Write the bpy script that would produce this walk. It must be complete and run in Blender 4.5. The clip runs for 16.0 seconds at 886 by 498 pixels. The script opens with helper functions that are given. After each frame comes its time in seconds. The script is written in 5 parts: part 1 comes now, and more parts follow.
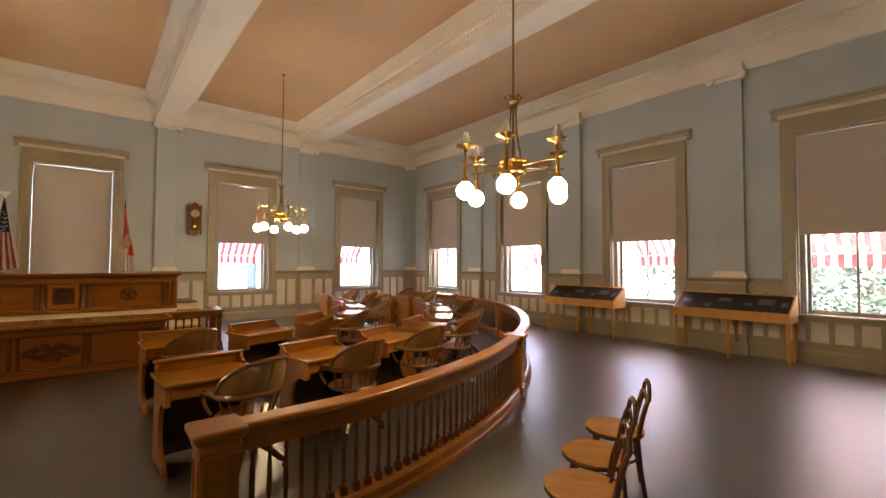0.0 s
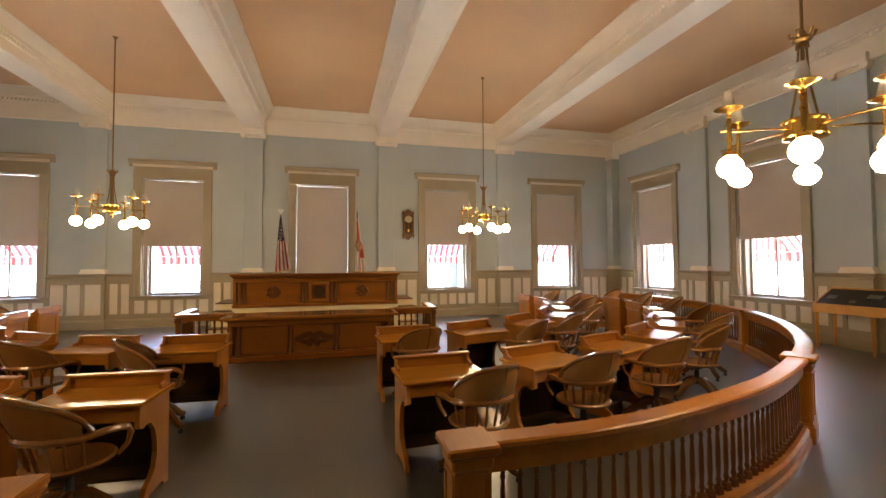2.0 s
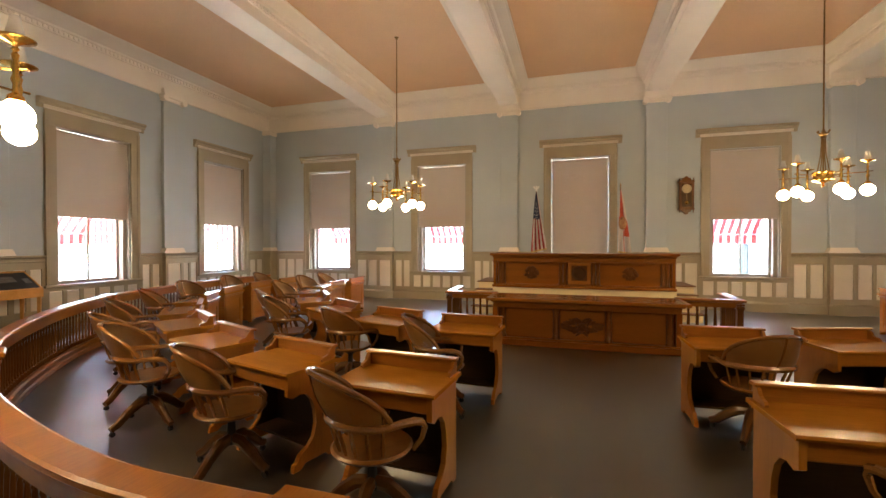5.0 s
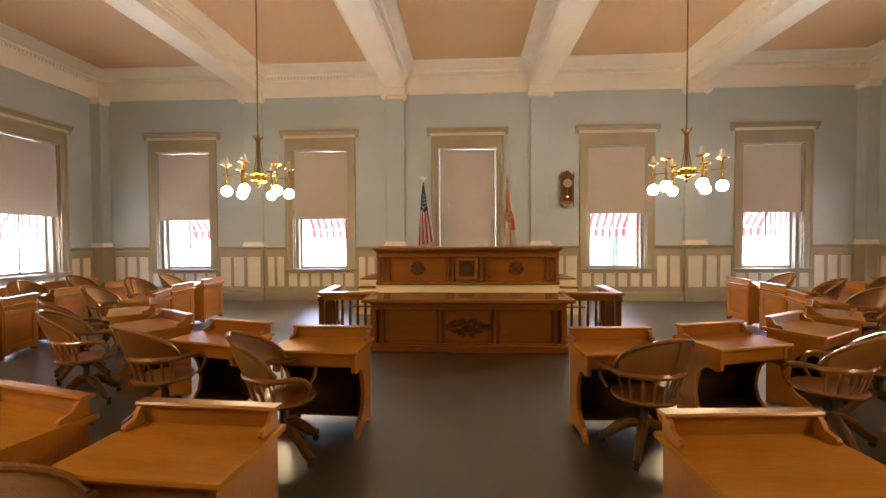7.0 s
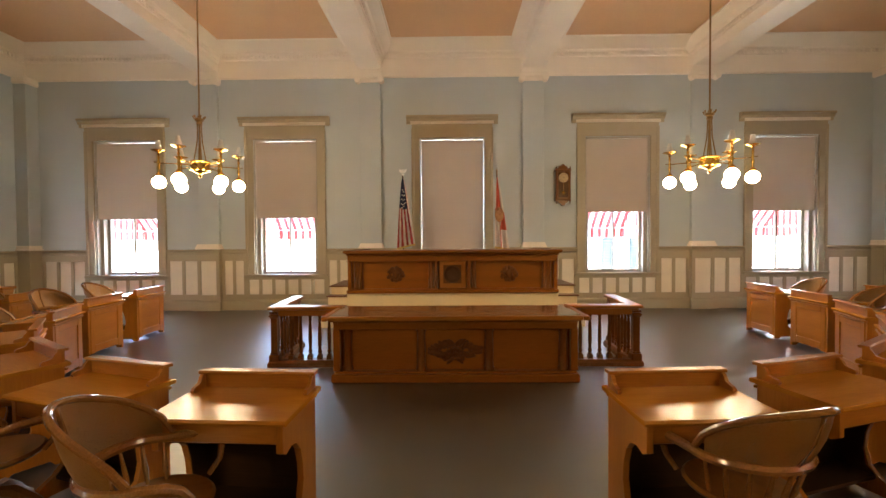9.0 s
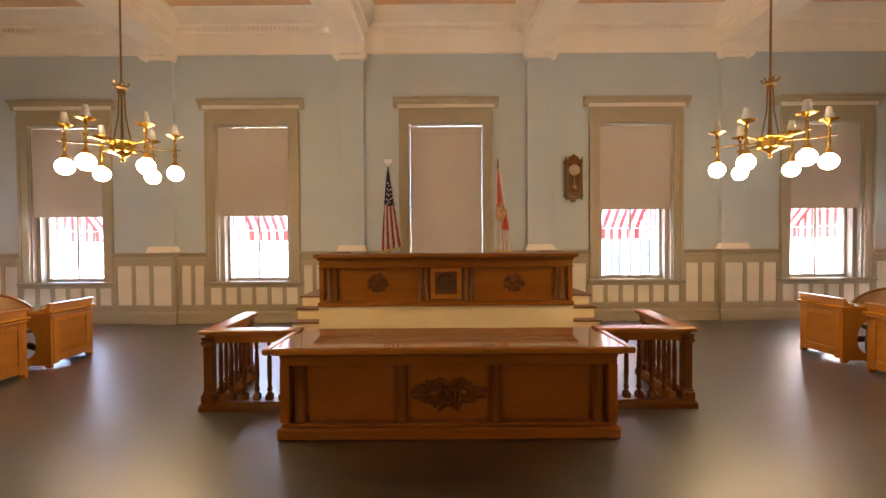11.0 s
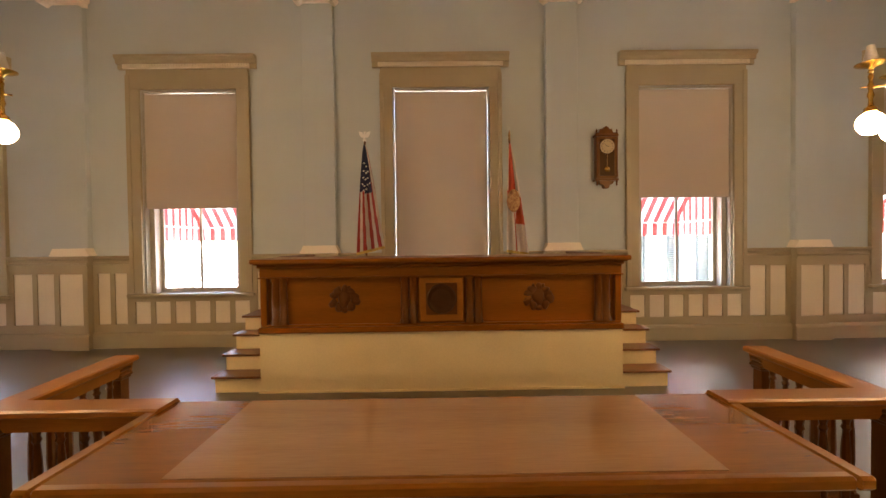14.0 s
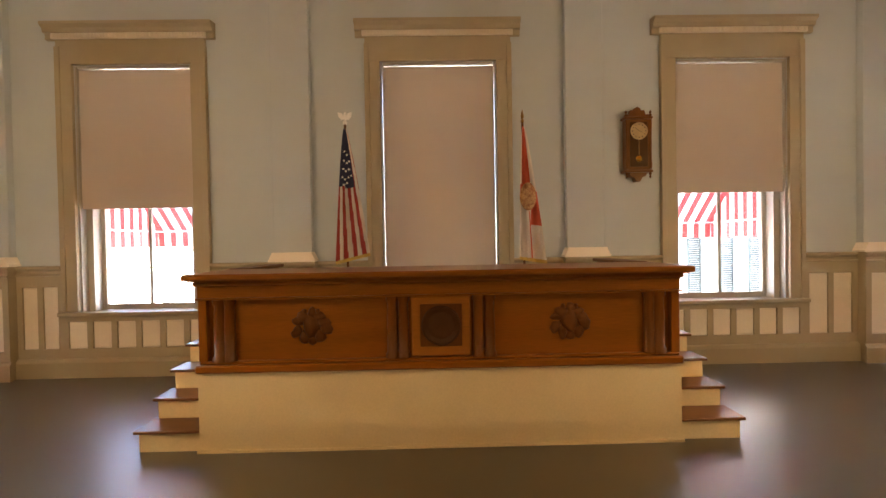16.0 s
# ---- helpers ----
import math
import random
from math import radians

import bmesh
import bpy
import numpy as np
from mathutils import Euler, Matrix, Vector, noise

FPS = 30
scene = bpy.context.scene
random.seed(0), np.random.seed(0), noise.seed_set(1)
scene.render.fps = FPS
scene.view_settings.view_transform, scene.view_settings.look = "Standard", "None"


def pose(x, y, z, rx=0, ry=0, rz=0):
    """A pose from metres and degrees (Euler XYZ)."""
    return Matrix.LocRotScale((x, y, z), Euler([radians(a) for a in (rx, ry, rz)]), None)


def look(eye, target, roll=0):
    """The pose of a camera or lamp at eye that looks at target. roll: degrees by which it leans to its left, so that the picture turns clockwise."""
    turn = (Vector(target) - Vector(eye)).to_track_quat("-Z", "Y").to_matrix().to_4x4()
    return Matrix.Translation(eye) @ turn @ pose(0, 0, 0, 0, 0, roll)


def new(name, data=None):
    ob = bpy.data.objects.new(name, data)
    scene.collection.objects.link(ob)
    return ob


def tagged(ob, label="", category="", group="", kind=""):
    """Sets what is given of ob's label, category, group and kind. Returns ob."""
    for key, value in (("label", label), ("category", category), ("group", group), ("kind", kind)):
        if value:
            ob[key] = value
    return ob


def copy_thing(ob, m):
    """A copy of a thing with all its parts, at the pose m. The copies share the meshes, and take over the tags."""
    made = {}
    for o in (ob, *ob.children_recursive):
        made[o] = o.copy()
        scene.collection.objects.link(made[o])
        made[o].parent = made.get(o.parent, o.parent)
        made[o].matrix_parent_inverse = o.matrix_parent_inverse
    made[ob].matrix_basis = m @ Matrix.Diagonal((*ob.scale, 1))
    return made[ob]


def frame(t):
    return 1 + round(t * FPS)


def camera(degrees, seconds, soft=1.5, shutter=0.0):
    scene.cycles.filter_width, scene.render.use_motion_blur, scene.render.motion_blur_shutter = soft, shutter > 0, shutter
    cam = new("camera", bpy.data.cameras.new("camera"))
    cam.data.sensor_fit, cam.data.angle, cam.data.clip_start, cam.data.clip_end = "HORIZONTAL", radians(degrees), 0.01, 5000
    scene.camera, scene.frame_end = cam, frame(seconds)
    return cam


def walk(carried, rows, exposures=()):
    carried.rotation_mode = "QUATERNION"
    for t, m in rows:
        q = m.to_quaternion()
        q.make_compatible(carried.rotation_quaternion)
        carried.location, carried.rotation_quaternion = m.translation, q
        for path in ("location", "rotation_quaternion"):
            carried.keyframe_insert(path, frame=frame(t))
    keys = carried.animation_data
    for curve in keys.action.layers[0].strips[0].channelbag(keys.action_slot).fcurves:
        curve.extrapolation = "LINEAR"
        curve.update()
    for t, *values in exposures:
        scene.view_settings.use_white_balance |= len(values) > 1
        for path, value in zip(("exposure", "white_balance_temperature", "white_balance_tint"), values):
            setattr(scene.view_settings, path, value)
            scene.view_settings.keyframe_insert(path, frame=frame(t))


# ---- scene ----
cam = camera(92.4, 16.0)
PATH = [
    (0, (0.443, -0.02, 1.705), (1.713, 1.523, 1.775), 0.3),
    (0.5, (0.396, 0.099, 1.71), (1.596, 1.697, 1.778), -0.2),
    (1, (0.359, 0.212, 1.71), (1.424, 1.904, 1.779), -0.6),
    (1.5, (0.366, 0.381, 1.717), (1.19, 2.202, 1.789), -0.4),
    (2, (0.323, 0.515, 1.706), (0.827, 2.449, 1.772), -0.3),
    (2.5, (0.225, 0.658, 1.685), (0.414, 2.648, 1.747), -0.3),
    (3, (0.129, 0.791, 1.687), (0.036, 2.788, 1.743), -0.2),
    (3.2, (0.086, 0.823, 1.682), (-0.163, 2.806, 1.734), -0.1),
    (5.3, (-0.148, 1.604, 1.664), (-0.732, 3.517, 1.634), -0.1),
    (5.5, (-0.093, 1.682, 1.674), (-0.514, 3.636, 1.632), -0.2),
    (6, (-0.082, 1.89, 1.653), (-0.294, 3.878, 1.605), -0.3),
    (6.5, (-0.034, 2.164, 1.639), (-0.181, 4.158, 1.59), -0.3),
    (7, (-0.028, 2.413, 1.654), (-0.133, 4.41, 1.606), -0.3),
    (7.5, (-0.065, 2.719, 1.677), (-0.139, 4.717, 1.627), -0.4),
    (8, (-0.057, 3.003, 1.663), (-0.104, 5.002, 1.615), -0.5),
    (8.5, (-0.04, 3.325, 1.675), (-0.071, 5.325, 1.627), -0.6),
    (9, (-0.072, 3.651, 1.66), (-0.097, 5.65, 1.616), -0.4),
    (9.5, (-0.069, 3.967, 1.66), (-0.09, 5.967, 1.616), -0.4),
    (10, (-0.061, 4.311, 1.674), (-0.073, 6.31, 1.629), -0.4),
    (10.2, (-0.039, 4.444, 1.657), (-0.049, 6.444, 1.621), -0.3),
    (12.5, (-0.044, 6.04, 1.678), (-0.027, 8.039, 1.639), -0.8),
    (13, (0.054, 6.311, 1.694), (0.05, 8.31, 1.646), -0.7),
    (13.5, (0.057, 6.63, 1.693), (0.061, 8.629, 1.644), -0.6),
    (14, (-0.016, 6.993, 1.642), (0.001, 8.993, 1.603), -0.7),
    (14.5, (-0.045, 7.296, 1.646), (-0.02, 9.296, 1.598), -0.9),
    (15, (0.031, 7.607, 1.645), (0.052, 9.606, 1.6), -0.9),
    (15.5, (0.043, 7.88, 1.663), (0.067, 9.879, 1.617), -0.8),
    (16, (-0.027, 8.149, 1.685), (0.004, 10.149, 1.654), -1.0),
]

EXPOSURES = [(0, 4.62, 6070, 15), (1.2, 4.62, 6070, 15), (2.5, 4.88, 5970, 13), (5, 4.85, 6020, 14), (7, 5.04, 6020, 14), (8.5, 4.89, 5970, 13), (10, 4.94, 6280, 19), (13, 4.68, 6710, 21), (14.5, 4.6, 7110, 21), (16, 4.69, 6710, 20)]
walk(cam, [(t, look(eye, target, roll)) for t, eye, target, roll in PATH], EXPOSURES)

# ---- world and sun ----
world = bpy.data.worlds.new("world")
scene.world = world
world.use_nodes = True
wn = world.node_tree.nodes
sky = wn.new("ShaderNodeTexSky")
sky.sky_type = "NISHITA"
sky.sun_disc = False
sky.sun_elevation, sky.sun_rotation = radians(58), radians(180)
wn["Background"].inputs[1].default_value = 0.15
world.node_tree.links.new(sky.outputs[0], wn["Background"].inputs[0])
sun = new("sun", bpy.data.lights.new("sun", "SUN"))
sun.data.energy, sun.data.angle, sun.data.color = 5.0, radians(0.5), (1.0, 0.95, 0.88)
sun.matrix_world = look((0, -10, 16), (0, 0, 0))
GLOBE_POWER = 3.3


# ---- materials ----
def nodes_of(name):
    m = bpy.data.materials.new(name)
    m.use_nodes = True
    return m, m.node_tree.nodes, m.node_tree.links, m.node_tree.nodes["Principled BSDF"]


def surface(name, color, rough=0.5, metal=0.0, vary=0.12, scale=3.0, fine=60.0, bump=0.1, coat=0.0, stretch=(1, 1, 1), tint=None, pieces=0.0, shine=0.11, wear=0.08):
    """Two scales of variation: broad wear and fine grain, with relief and gloss that follow them."""
    m, n, l, b = nodes_of(name)
    tc = n.new("ShaderNodeTexCoord")
    mp = n.new("ShaderNodeMapping")
    mp.inputs["Scale"].default_value = stretch
    l.new(tc.outputs["Object"], mp.inputs[0])
    broad, grain = n.new("ShaderNodeTexNoise"), n.new("ShaderNodeTexNoise")
    broad.inputs["Scale"].default_value, grain.inputs["Scale"].default_value = scale, fine
    broad.inputs["Detail"].default_value, grain.inputs["Detail"].default_value = 4, 3
    l.new(mp.outputs[0], broad.inputs[0])
    l.new(mp.outputs[0], grain.inputs[0])
    add = n.new("ShaderNodeMath")
    add.operation = "ADD"
    l.new(broad.outputs[0], add.inputs[0])
    l.new(grain.outputs[0], add.inputs[1])
    half = n.new("ShaderNodeMath")
    half.operation = "MULTIPLY"
    half.inputs[1].default_value = 0.5
    l.new(add.outputs[0], half.inputs[0])
    ramp = n.new("ShaderNodeValToRGB")
    dark = [c * (1 - vary) for c in color]
    light = [min(1, c * (1 + vary)) for c in (tint or color)]
    ramp.color_ramp.elements[0].position, ramp.color_ramp.elements[1].position = 0.36, 0.64
    ramp.color_ramp.elements[0].color, ramp.color_ramp.elements[1].color = (*dark, 1), (*light, 1)
    l.new(half.outputs[0], ramp.inputs[0])
    out = ramp.outputs[0]
    if pieces:
        info = n.new("ShaderNodeObjectInfo")
        mr = n.new("ShaderNodeMapRange")
        mr.inputs["To Min"].default_value, mr.inputs["To Max"].default_value = 1 - pieces, 1 + pieces
        l.new(info.outputs["Random"], mr.inputs[0])
        hsv = n.new("ShaderNodeHueSaturation")
        l.new(mr.outputs[0], hsv.inputs["Value"])
        l.new(out, hsv.inputs["Color"])
        out = hsv.outputs[0]
    l.new(out, b.inputs["Base Color"])
    b.inputs["Metallic"].default_value = metal
    rr = n.new("ShaderNodeMapRange")
    rr.inputs["To Min"].default_value, rr.inputs["To Max"].default_value = max(0.02, rough - wear), min(1, rough + wear)
    l.new(broad.outputs[0], rr.inputs[0])
    l.new(rr.outputs[0], b.inputs["Roughness"])
    b.inputs["Coat Weight"].default_value = coat
    b.inputs["Coat Roughness"].default_value = shine
    if bump:
        bp = n.new("ShaderNodeBump")
        bp.inputs["Strength"].default_value, bp.inputs["Distance"].default_value = bump, 0.004
        l.new(half.outputs[0], bp.inputs["Height"])
        l.new(bp.outputs[0], b.inputs["Normal"])
    return m


def wood(name, color, tint, axis, rough=0.32, coat=0.32, vary=0.08, shine=0.17, relief=0.035, gloss=0.25):
    st = {"x": (0.5, 9, 9), "y": (9, 0.5, 9), "z": (9, 9, 0.5)}[axis]
    m = surface(name, color, rough, 0, vary, 0.8, 16.0, relief, coat, st, tint, 0.07, shine, 0.025)
    m.node_tree.nodes["Principled BSDF"].inputs["Specular IOR Level"].default_value = gloss
    m.node_tree.nodes["Principled BSDF"].inputs["Specular Tint"].default_value = (1.0, 0.74, 0.36, 1)
    return m


OAK, OAK_T = (0.300, 0.106, 0.009), (0.340, 0.126, 0.012)
RED, RED_T = (0.200, 0.064, 0.005), (0.235, 0.077, 0.007)
oak_x, oak_z = wood("oak grain across", OAK, OAK_T, "x"), wood("oak grain upright", OAK, OAK_T, "z")
red_x, red_z = wood("brown oak across", RED, RED_T, "x", 0.34, 0.2), wood("brown oak upright", RED, RED_T, "z", 0.34, 0.2)
top_wood = wood("polished table oak", (0.25, 0.090, 0.012), (0.30, 0.112, 0.016), "x", 0.2, 1.0, 0.07, 0.03)
rim_wood = wood("table rim oak", (0.30, 0.112, 0.012), (0.34, 0.130, 0.015), "x", 0.3, 0.4)
desk_top = wood("polished desk oak", (0.35, 0.138, 0.011), (0.40, 0.165, 0.014), "x", 0.19, 0.0, 0.06, 0.10, 0.03, 0.08)
seat_wood = wood("chair seat oak", (0.17, 0.070, 0.014), (0.21, 0.090, 0.019), "y", 0.3, 0.5)
# paler inset oak, with the hazy window reflections mixed into its colour
hazed_wood = wood("paler table oak with haze in its colour", (0.40, 0.215, 0.085), (0.46, 0.255, 0.105), "x", 0.2, 1.0, 0.06, 0.03)
# near-black oak that carries the shade inside the desk kneeholes
shaded_oak = wood("shaded kneehole oak", (0.028, 0.012, 0.005), (0.038, 0.017, 0.006), "x", 0.55, 0.05)
plaque_wood = wood("plaque oak", (0.27, 0.098, 0.012), (0.31, 0.115, 0.016), "x", 0.34, 0.2)
column_wood = wood("dark column oak", (0.12, 0.036, 0.004), (0.145, 0.046, 0.006), "z", 0.3, 0.35)
seal_wood = wood("near black seal oak", (0.045, 0.016, 0.005), (0.060, 0.022, 0.007), "z", 0.4, 0.3)
clock_wood = wood("dark walnut clock case", (0.125, 0.046, 0.013), (0.155, 0.060, 0.018), "z", 0.35, 0.4)
carved = wood("dark carved oak", (0.092, 0.029, 0.005), (0.115, 0.038, 0.007), "z", 0.45, 0.15)
turned = wood("turned oak", (0.12, 0.040, 0.008), (0.15, 0.052, 0.011), "z", 0.3, 0.4)
chair_wood = wood("chair oak", (0.185, 0.076, 0.014), (0.235, 0.100, 0.020), "x", 0.25, 0.9, 0.14, 0.09)
leg_wood = wood("dark chair leg oak", (0.070, 0.027, 0.006), (0.095, 0.038, 0.009), "z", 0.3, 0.5)
rail_wood = wood("hand rail oak", OAK, OAK_T, "y", 0.36, 0.12, 0.10)
bent_seat = wood("bentwood seat ply", (0.33, 0.140, 0.024), (0.42, 0.190, 0.036), "y", 0.22, 0.5, 0.10, 0.12)
dark_wood = wood("dark bentwood", (0.10, 0.04, 0.018), (0.16, 0.07, 0.03), "z", 0.25, 0.5)
maple = wood("light maple", (0.60, 0.30, 0.080), (0.66, 0.34, 0.10), "y", 0.4, 0.1)
wall_blue = surface("pale blue wall paint", (0.467, 0.513, 0.52), 0.75, vary=0.05, scale=0.9, fine=90, bump=0.08)
trim_tan = surface("tan trim paint", (0.36, 0.30, 0.19), 0.45, vary=0.06, scale=1.5, fine=80, bump=0.06)
cornice_paint = surface("tan cornice paint", (0.38, 0.32, 0.21), 0.45, vary=0.06, scale=1.5, fine=80, bump=0.06)
panel_cream = surface("cream panel paint", (0.70, 0.63, 0.50), 0.5, vary=0.06, scale=2.0, fine=80, bump=0.06, pieces=0.05)
plaster = surface("cream plaster", (0.85, 0.775, 0.66), 0.7, vary=0.05, scale=1.2, fine=70, bump=0.08)
ceiling_paint = surface("salmon ceiling paint", (0.71, 0.465, 0.265), 0.8, vary=0.07, scale=0.5, fine=60, bump=0.06)
dais_cream = surface("cream dais paint", (0.76, 0.62, 0.345), 0.55, vary=0.05, scale=2, fine=60, bump=0.05)
floor_mat = surface("dark linoleum", (0.027, 0.0205, 0.0115), 0.45, vary=0.06, scale=0.35, fine=110, bump=0, coat=1.0, shine=0.37, wear=0.02)
floor_mat.node_tree.nodes["Principled BSDF"].inputs["Coat IOR"].default_value = 2.25
floor_mat.node_tree.nodes["Principled BSDF"].inputs["Specular IOR Level"].default_value = 0.3
for gloss_mat, ior in ((top_wood, 1.6), (hazed_wood, 1.8)):
    gloss_mat.node_tree.nodes["Principled BSDF"].inputs["Coat IOR"].default_value = ior
tread_mat = wood("dark stair tread", (0.15, 0.065, 0.028), (0.19, 0.085, 0.038), "x", 0.38, 0.1)
brass = surface("polished brass", (0.56, 0.35, 0.075), 0.20, 1.0, vary=0.1, scale=6, fine=60, bump=0.02)
old_brass = surface("dull bronze", (0.28, 0.17, 0.06), 0.35, 1.0, vary=0.15, scale=6, fine=60, bump=0.03)
iron = surface("black iron", (0.02, 0.018, 0.016), 0.5, 0.3, vary=0.2, bump=0.05)
def cloth_through(m, color, share):
    """Lets some light through a thin cloth."""
    n, l = m.node_tree.nodes, m.node_tree.links
    tr, mx = n.new("ShaderNodeBsdfTranslucent"), n.new("ShaderNodeMixShader")
    tr.inputs[0].default_value = (*color, 1)
    mx.inputs[0].default_value = share
    l.new(n["Principled BSDF"].outputs[0], mx.inputs[1])
    l.new(tr.outputs[0], mx.inputs[2])
    l.new(mx.outputs[0], n["Material Output"].inputs[0])
    return m


blind_mat = cloth_through(surface("grey beige blind cloth", (0.52, 0.445, 0.36), 0.9, vary=0.04, scale=1.0, fine=200, bump=0.05), (0.5, 0.42, 0.34), 0.12)
white_mat = surface("white plastic", (0.8, 0.8, 0.78), 0.4, vary=0.03, bump=0)
sash_mat = surface("grey beige sash paint", (0.36, 0.325, 0.26), 0.5, vary=0.05, bump=0.05)
shade_mat = surface("white glass shade", (0.82, 0.80, 0.74), 0.35, vary=0.03, bump=0)
shade_mat.node_tree.nodes["Principled BSDF"].inputs["Alpha"].default_value = 0.6
red_cloth = surface("red canvas", (0.58, 0.06, 0.055), 0.85, vary=0.08, fine=150, bump=0.1)
white_cloth = surface("white canvas", (0.80, 0.78, 0.74), 0.85, vary=0.05, fine=150, bump=0.1)
cloth_through(red_cloth, (0.6, 0.06, 0.05), 0.11)
cloth_through(white_cloth, (0.86, 0.85, 0.82), 0.38)
navy_cloth = surface("navy cloth", (0.02, 0.025, 0.07), 0.8, vary=0.1, fine=150, bump=0.1)
flag_white = surface("flag white cloth", (0.66, 0.60, 0.53), 0.8, vary=0.06, fine=150, bump=0.1)
flag_red = surface("flag red cloth", (0.36, 0.03, 0.022), 0.75, vary=0.08, fine=150, bump=0.1)
flag_orange = surface("flag orange red cloth", (0.62, 0.10, 0.04), 0.75, vary=0.08, fine=150, bump=0.1)
gold_cloth = surface("gold fringe", (0.62, 0.42, 0.10), 0.7, vary=0.25, fine=120, bump=0.4)
seal_cloth = surface("embroidered seal", (0.34, 0.12, 0.035), 0.75, vary=0.4, scale=22, fine=60, bump=0.3, tint=(0.40, 0.25, 0.11))
louvre_grey = surface("grey green louvres", (0.10, 0.12, 0.112), 0.8, vary=0.1, bump=0.1)
facade_white = surface("white facade", (0.80, 0.79, 0.75), 0.8, vary=0.05, scale=0.8, bump=0.1)
plaza_mat = surface("pale concrete plaza", (0.68, 0.66, 0.61), 0.9, vary=0.10, scale=0.2, fine=6, bump=0.2)
leaf_mat = surface("pale green leaves", (0.062, 0.078, 0.042), 0.6, vary=0.3, scale=1, fine=8, bump=0.1)
bark_mat = surface("grey bark", (0.12, 0.09, 0.06), 0.9, vary=0.3, scale=4, fine=30, bump=0.5)
dark_board = surface("dark display board", (0.012, 0.013, 0.016), 0.35, vary=0.3, scale=5, fine=40, bump=0.05)
paper_mat = surface("grey photograph paper", (0.15, 0.15, 0.145), 0.5, vary=0.5, scale=25, fine=70, bump=0)
dial_mat = surface("ivory clock dial", (0.42, 0.32, 0.16), 0.4, vary=0.1, scale=20, fine=60, bump=0)


def cane_material():
    """Woven cane: small cells of tan strands in relief."""
    m, n, l, b = nodes_of("woven cane")
    tc, vo, ramp, bp = n.new("ShaderNodeTexCoord"), n.new("ShaderNodeTexVoronoi"), n.new("ShaderNodeValToRGB"), n.new("ShaderNodeBump")
    vo.inputs["Scale"].default_value = 240
    l.new(tc.outputs["Object"], vo.inputs["Vector"])
    ramp.color_ramp.elements[0].color, ramp.color_ramp.elements[1].color = (0.235, 0.112, 0.024, 1), (0.34, 0.172, 0.038, 1)
    ramp.color_ramp.elements[0].position, ramp.color_ramp.elements[1].position = 0.12, 0.4
    l.new(vo.outputs["Distance"], ramp.inputs[0])
    l.new(ramp.outputs[0], b.inputs["Base Color"])
    bp.inputs["Strength"].default_value, bp.inputs["Distance"].default_value = 0.15, 0.002
    l.new(vo.outputs["Distance"], bp.inputs["Height"])
    l.new(bp.outputs[0], b.inputs["Normal"])
    b.inputs["Roughness"].default_value = 0.36
    hole = n.new("ShaderNodeMath")
    hole.operation = "GREATER_THAN"
    hole.inputs[1].default_value = 0.22
    l.new(vo.outputs["Distance"], hole.inputs[0])
    l.new(hole.outputs[0], b.inputs["Alpha"])
    return m


def pane_material(name, gloss):
    """Thin clear glass: sees through, mirrors a little, more at a slant."""
    m, n, l, b = nodes_of(name)
    n.remove(b)
    t, g, mx, fr = n.new("ShaderNodeBsdfTransparent"), n.new("ShaderNodeBsdfGlossy"), n.new("ShaderNodeMixShader"), n.new("ShaderNodeLayerWeight")
    g.inputs["Roughness"].default_value = gloss
    t.inputs[0].default_value = (0.95, 0.97, 0.96, 1)
    pw, ad = n.new("ShaderNodeMath"), n.new("ShaderNodeMath")
    pw.operation, ad.operation = "POWER", "MULTIPLY_ADD"
    pw.inputs[1].default_value = 5
    ad.inputs[1].default_value, ad.inputs[2].default_value = 0.5, 0.04
    l.new(fr.outputs["Facing"], pw.inputs[0])
    l.new(pw.outputs[0], ad.inputs[0])
    l.new(ad.outputs[0], mx.inputs[0])
    l.new(t.outputs[0], mx.inputs[1])
    l.new(g.outputs[0], mx.inputs[2])
    l.new(mx.outputs[0], n["Material Output"].inputs[0])
    return m


def globe_material():
    m, n, l, b = nodes_of("glowing opal glass")
    b.inputs["Base Color"].default_value = (0.85, 0.82, 0.75, 1)
    b.inputs["Emission Color"].default_value = (1.0, 0.72, 0.38, 1)
    b.inputs["Emission Strength"].default_value = GLOBE_POWER
    b.inputs["Roughness"].default_value = 0.2
    return m


cane = cane_material()
pane_mat = pane_material("window glass", 0.02)
globe_mat = globe_material()


# ---- mesh helpers ----
def part(name, bm, material, parent, label="", smooth=False, kind=""):
    me = bpy.data.meshes.new(name)
    bmesh.ops.recalc_face_normals(bm, faces=bm.faces)
    bm.to_mesh(me)
    bm.free()
    for m in material if isinstance(material, list) else [material]:
        me.materials.append(m)
    if smooth:
        me.polygons.foreach_set("use_smooth", [True] * len(me.polygons))
        me.set_sharp_from_angle(angle=radians(40))
    ob = new(name, me)
    ob.parent = parent
    if label or kind:
        tagged(ob, label, kind=kind)
    return ob


def thing(name, m=None, label="", category="", group="", kind=""):
    ob = new(name)
    ob.empty_display_size = 0.1
    if m is not None:
        ob.matrix_basis = m
    return tagged(ob, label, category, group, kind)


def box(bm, x0, x1, y0, y1, z0, z1, c=0.0):
    vs = [bm.verts.new((x, y, z)) for x in (x0, x1) for y in (y0, y1) for z in (z0, z1)]
    fs = [bm.faces.new([vs[i] for i in q]) for q in ((0, 1, 3, 2), (4, 6, 7, 5), (0, 4, 5, 1), (2, 3, 7, 6), (0, 2, 6, 4), (1, 5, 7, 3))]
    if c:
        es = list({e for f in fs for e in f.edges})
        bmesh.ops.bevel(bm, geom=es, offset=c, segments=1, affect="EDGES", profile=0.5)
    return bm


